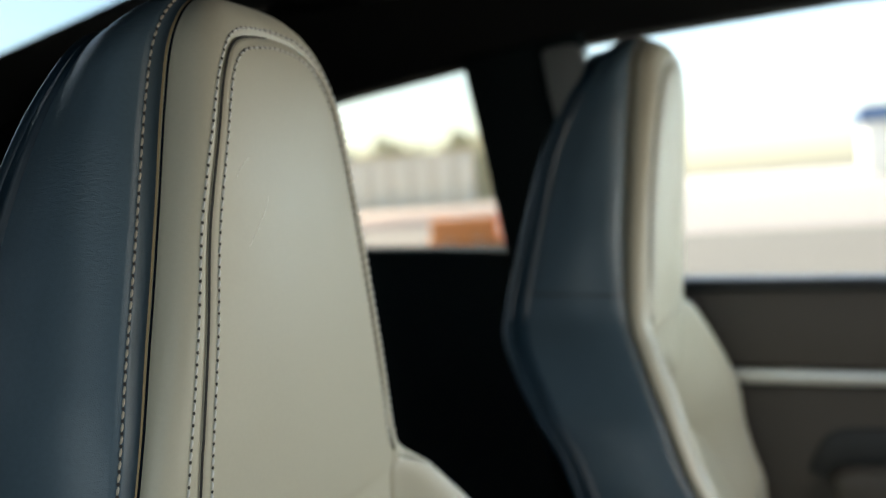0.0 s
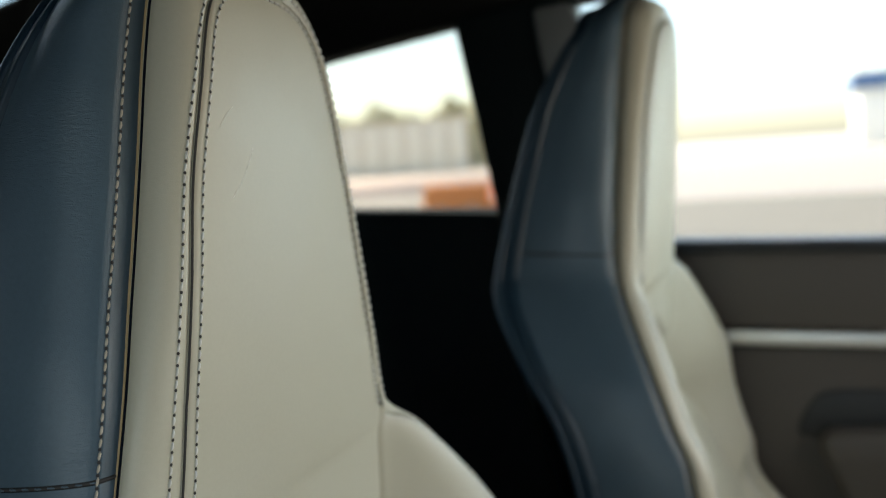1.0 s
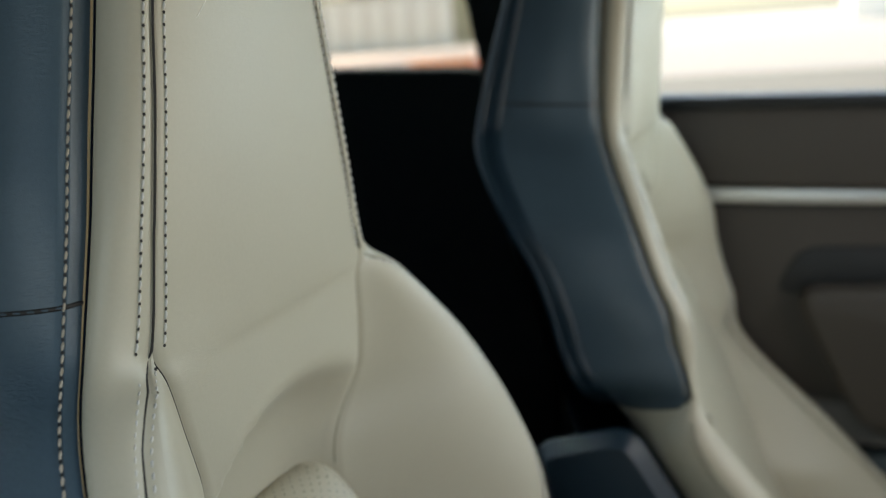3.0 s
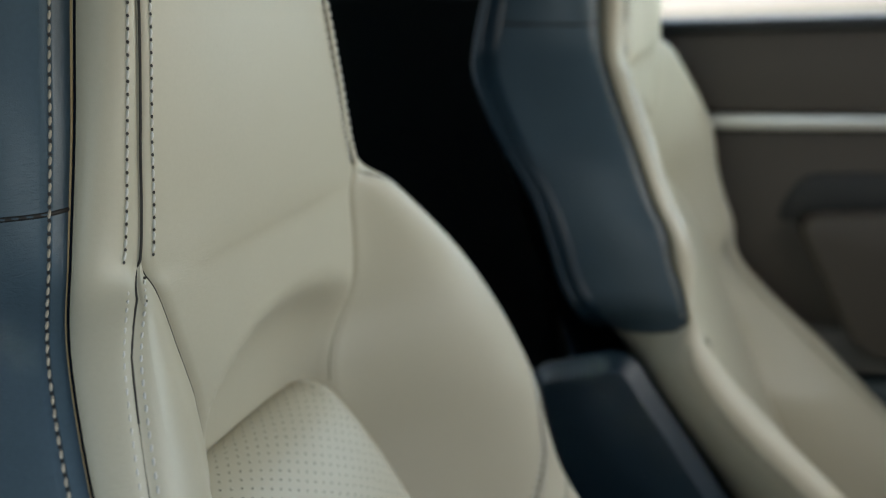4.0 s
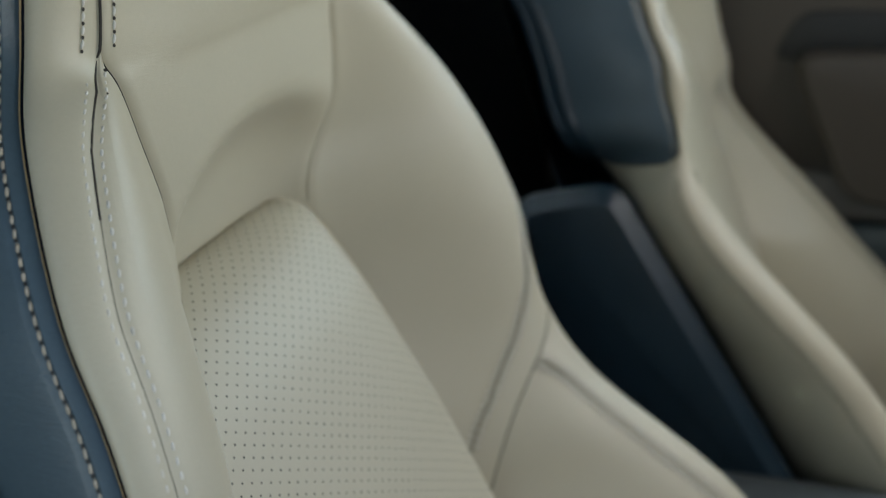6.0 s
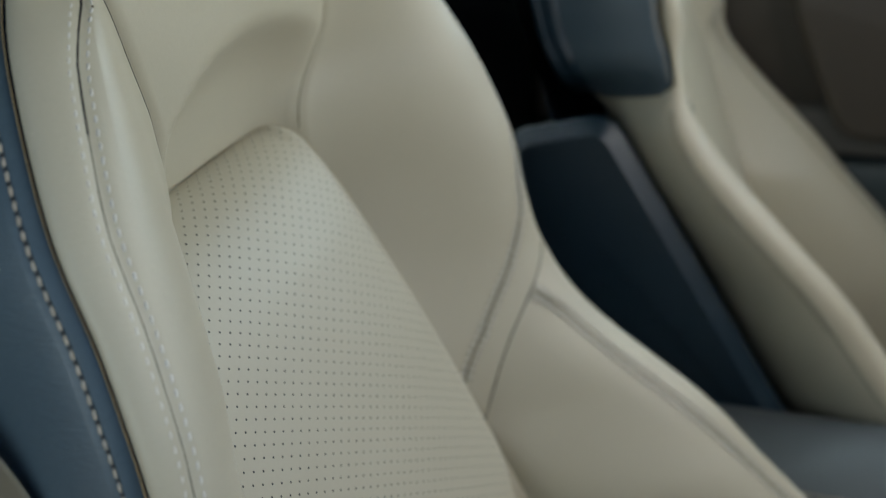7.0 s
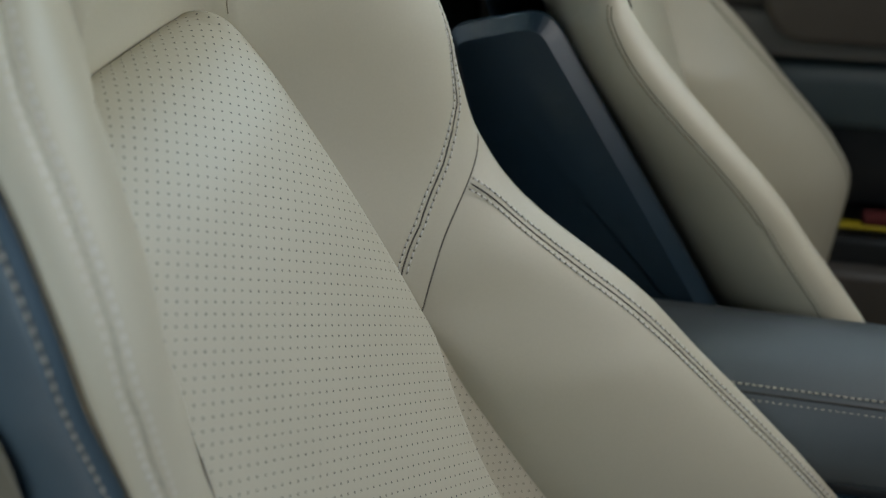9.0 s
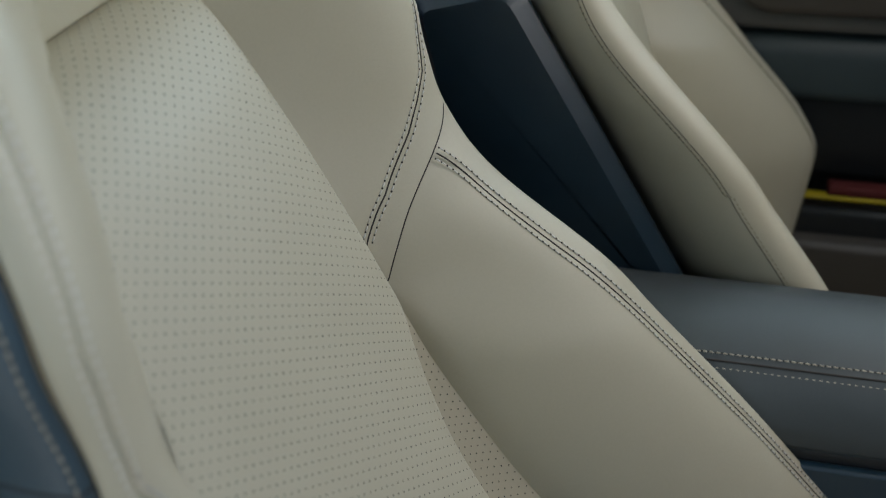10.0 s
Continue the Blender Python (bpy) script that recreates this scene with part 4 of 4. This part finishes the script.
# ---- outside ----
GROUND = -0.55
ground = tagged(part("ground", box(-400, 400, -300, 700, GROUND - 0.5, GROUND, 0), ground_mat, None), "pale sunlit concrete paddock ground", "ground", kind="structure")
# never in view; slab added to control light bounced in at the doorway
apron = tagged(part("pavement_bounce", box(-14, 14, -4.5, -.35, GROUND - 0.2, GROUND + 0.015, 0), bounce_concrete, None), "unseen warm concrete slab, added to set the bounce through the open doorway", "pavement", kind="structure")
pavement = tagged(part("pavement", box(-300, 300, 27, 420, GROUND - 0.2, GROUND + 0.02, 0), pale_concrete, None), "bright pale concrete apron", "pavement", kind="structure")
strip = tagged(part("painted_strip", box(-70, -9, 44, 92, GROUND, GROUND + 0.05, 0), red_paint, None), "faded pink painted run-off strip", "painted strip", kind="structure")


def barrier():
    """A low plastic water barrier with a stepped foot and two grip slots."""
    b = tagged(new("barrier"), "orange plastic track barrier standing on the concrete", "barrier", "track barriers")
    part("body", slab(rounded([(-1.0, 0), (1.0, 0), (1.0, .25), (.93, .3), (.93, .8), (-.93, .8), (-.93, .3), (-1.0, .25)], 0.06, 3), -.2, .2, 0.04, 2), orange_plastic, b)
    for k in (-.45, .45):
        part("slot", box(k - .18, k + .18, -.205, .205, .12, .2, 0.01), red_paint, b, "faded slot")
    return b


first = barrier()
first.matrix_world = pose(-8.9, 26.5, GROUND + 0.02, 0, 0, 4)
for k in range(1, 2):
    copy_thing(first, pose(-8.9 + 2.05 * k, 26.5 + 0.15 * k, GROUND + 0.02, 0, 0, 4))

fence = tagged(new("fence"), "long pale fence of white panels between weathered posts", "fence")
FENCE_Y, FENCE_H, BAY = 110.0, 6.2, 2.7
post_mesh = panel_mesh = None
for k in range(-60, -13):
    for nm, bm_args, mat in (("post", (-.42, .42, -.2, .2, 0, FENCE_H, 0.05), post_mat), ("panel", (.45, BAY - .45, -.05, .05, .7, FENCE_H - .5, 0.05), white_panel)):
        if nm == "post" and post_mesh is None:
            post_mesh = part("post", box(*bm_args), mat, fence)
            ob = post_mesh
        elif nm == "panel" and panel_mesh is None:
            panel_mesh = part("panel", box(*bm_args), mat, fence)
            ob = panel_mesh
        else:
            ob = new(nm, (post_mesh if nm == "post" else panel_mesh).data)
            ob.parent = fence
        ob.location = (k * BAY, FENCE_Y, GROUND)
for z0, z1 in ((0, .7), (FENCE_H - .5, FENCE_H)):
    part("rail", box(-60 * BAY, -13 * BAY, FENCE_Y - .1, FENCE_Y + .1, GROUND + z0, GROUND + z1, 0.03), post_mat, fence, "weathered rail")

rng = random.Random(4)
verts, faces = [], []
bm = bmesh.new()
bmesh.ops.create_icosphere(bm, subdivisions=1, radius=1.0)
clump = [v.co.copy() for v in bm.verts]
clump_faces = [tuple(v.index for v in f.verts) for f in bm.faces]
bm.free()
for k in range(2600):
    x = rng.uniform(-190, -35)
    crown = 7.6 + 1.0 * math.sin(x * 0.55) + 0.7 * math.sin(x * 1.7 + 1)
    c = Vector((x, 128 + rng.uniform(0, 9), GROUND + crown - 5.5 * rng.random() ** 2 + rng.uniform(-.6, .6)))
    r = rng.uniform(.25, .75)
    base = len(verts)
    verts += [c + Vector((v.x * 1.3, v.y, v.z * 0.8)) * r * rng.uniform(.5, 1.4) for v in clump]
    faces += [tuple(base + i for i in f) for f in clump_faces]
hedge = tagged(new("hedge", mesh_of("hedge", verts, faces, hedge_mat)), "row of trees behind the fence, olive paled for distance haze", "trees", kind="stuff")
trunk_bm = box(-190, -35, 130, 134, GROUND, GROUND + 6.4, 0.2)
tagged(part("hedge_base", trunk_bm, hedge_mat, None), "dense foliage at the foot of the trees, olive paled for distance haze", "trees", kind="stuff")
hall = tagged(new("exhibition_hall"), "white hall with a blue fascia far across the paddock", "building")
part("wall", box(5.8, 80, 110, 125, GROUND, 5.0, 0.1), white_panel, hall, "white painted wall")
part("fascia", box(5.2, 81, 109.4, 125.6, 5.0, 6.5, 0.1), blue_paint, hall, "blue painted fascia")
part("roof", box(5.5, 80.5, 109.8, 125.2, 6.5, 6.9, 0.1), white_panel, hall, "pale flat roof")
body_side = tagged(part("car_body", slab([(-1.9, -.25), (1.6, -.25), (1.6, .78), (-.36, .80), (-1.9, .88)], DOOR_Y + 0.12, DOOR_Y + 0.16, 0.01, 2), paint, None), "dark grey painted outer side of the car", "car body", kind="structure")
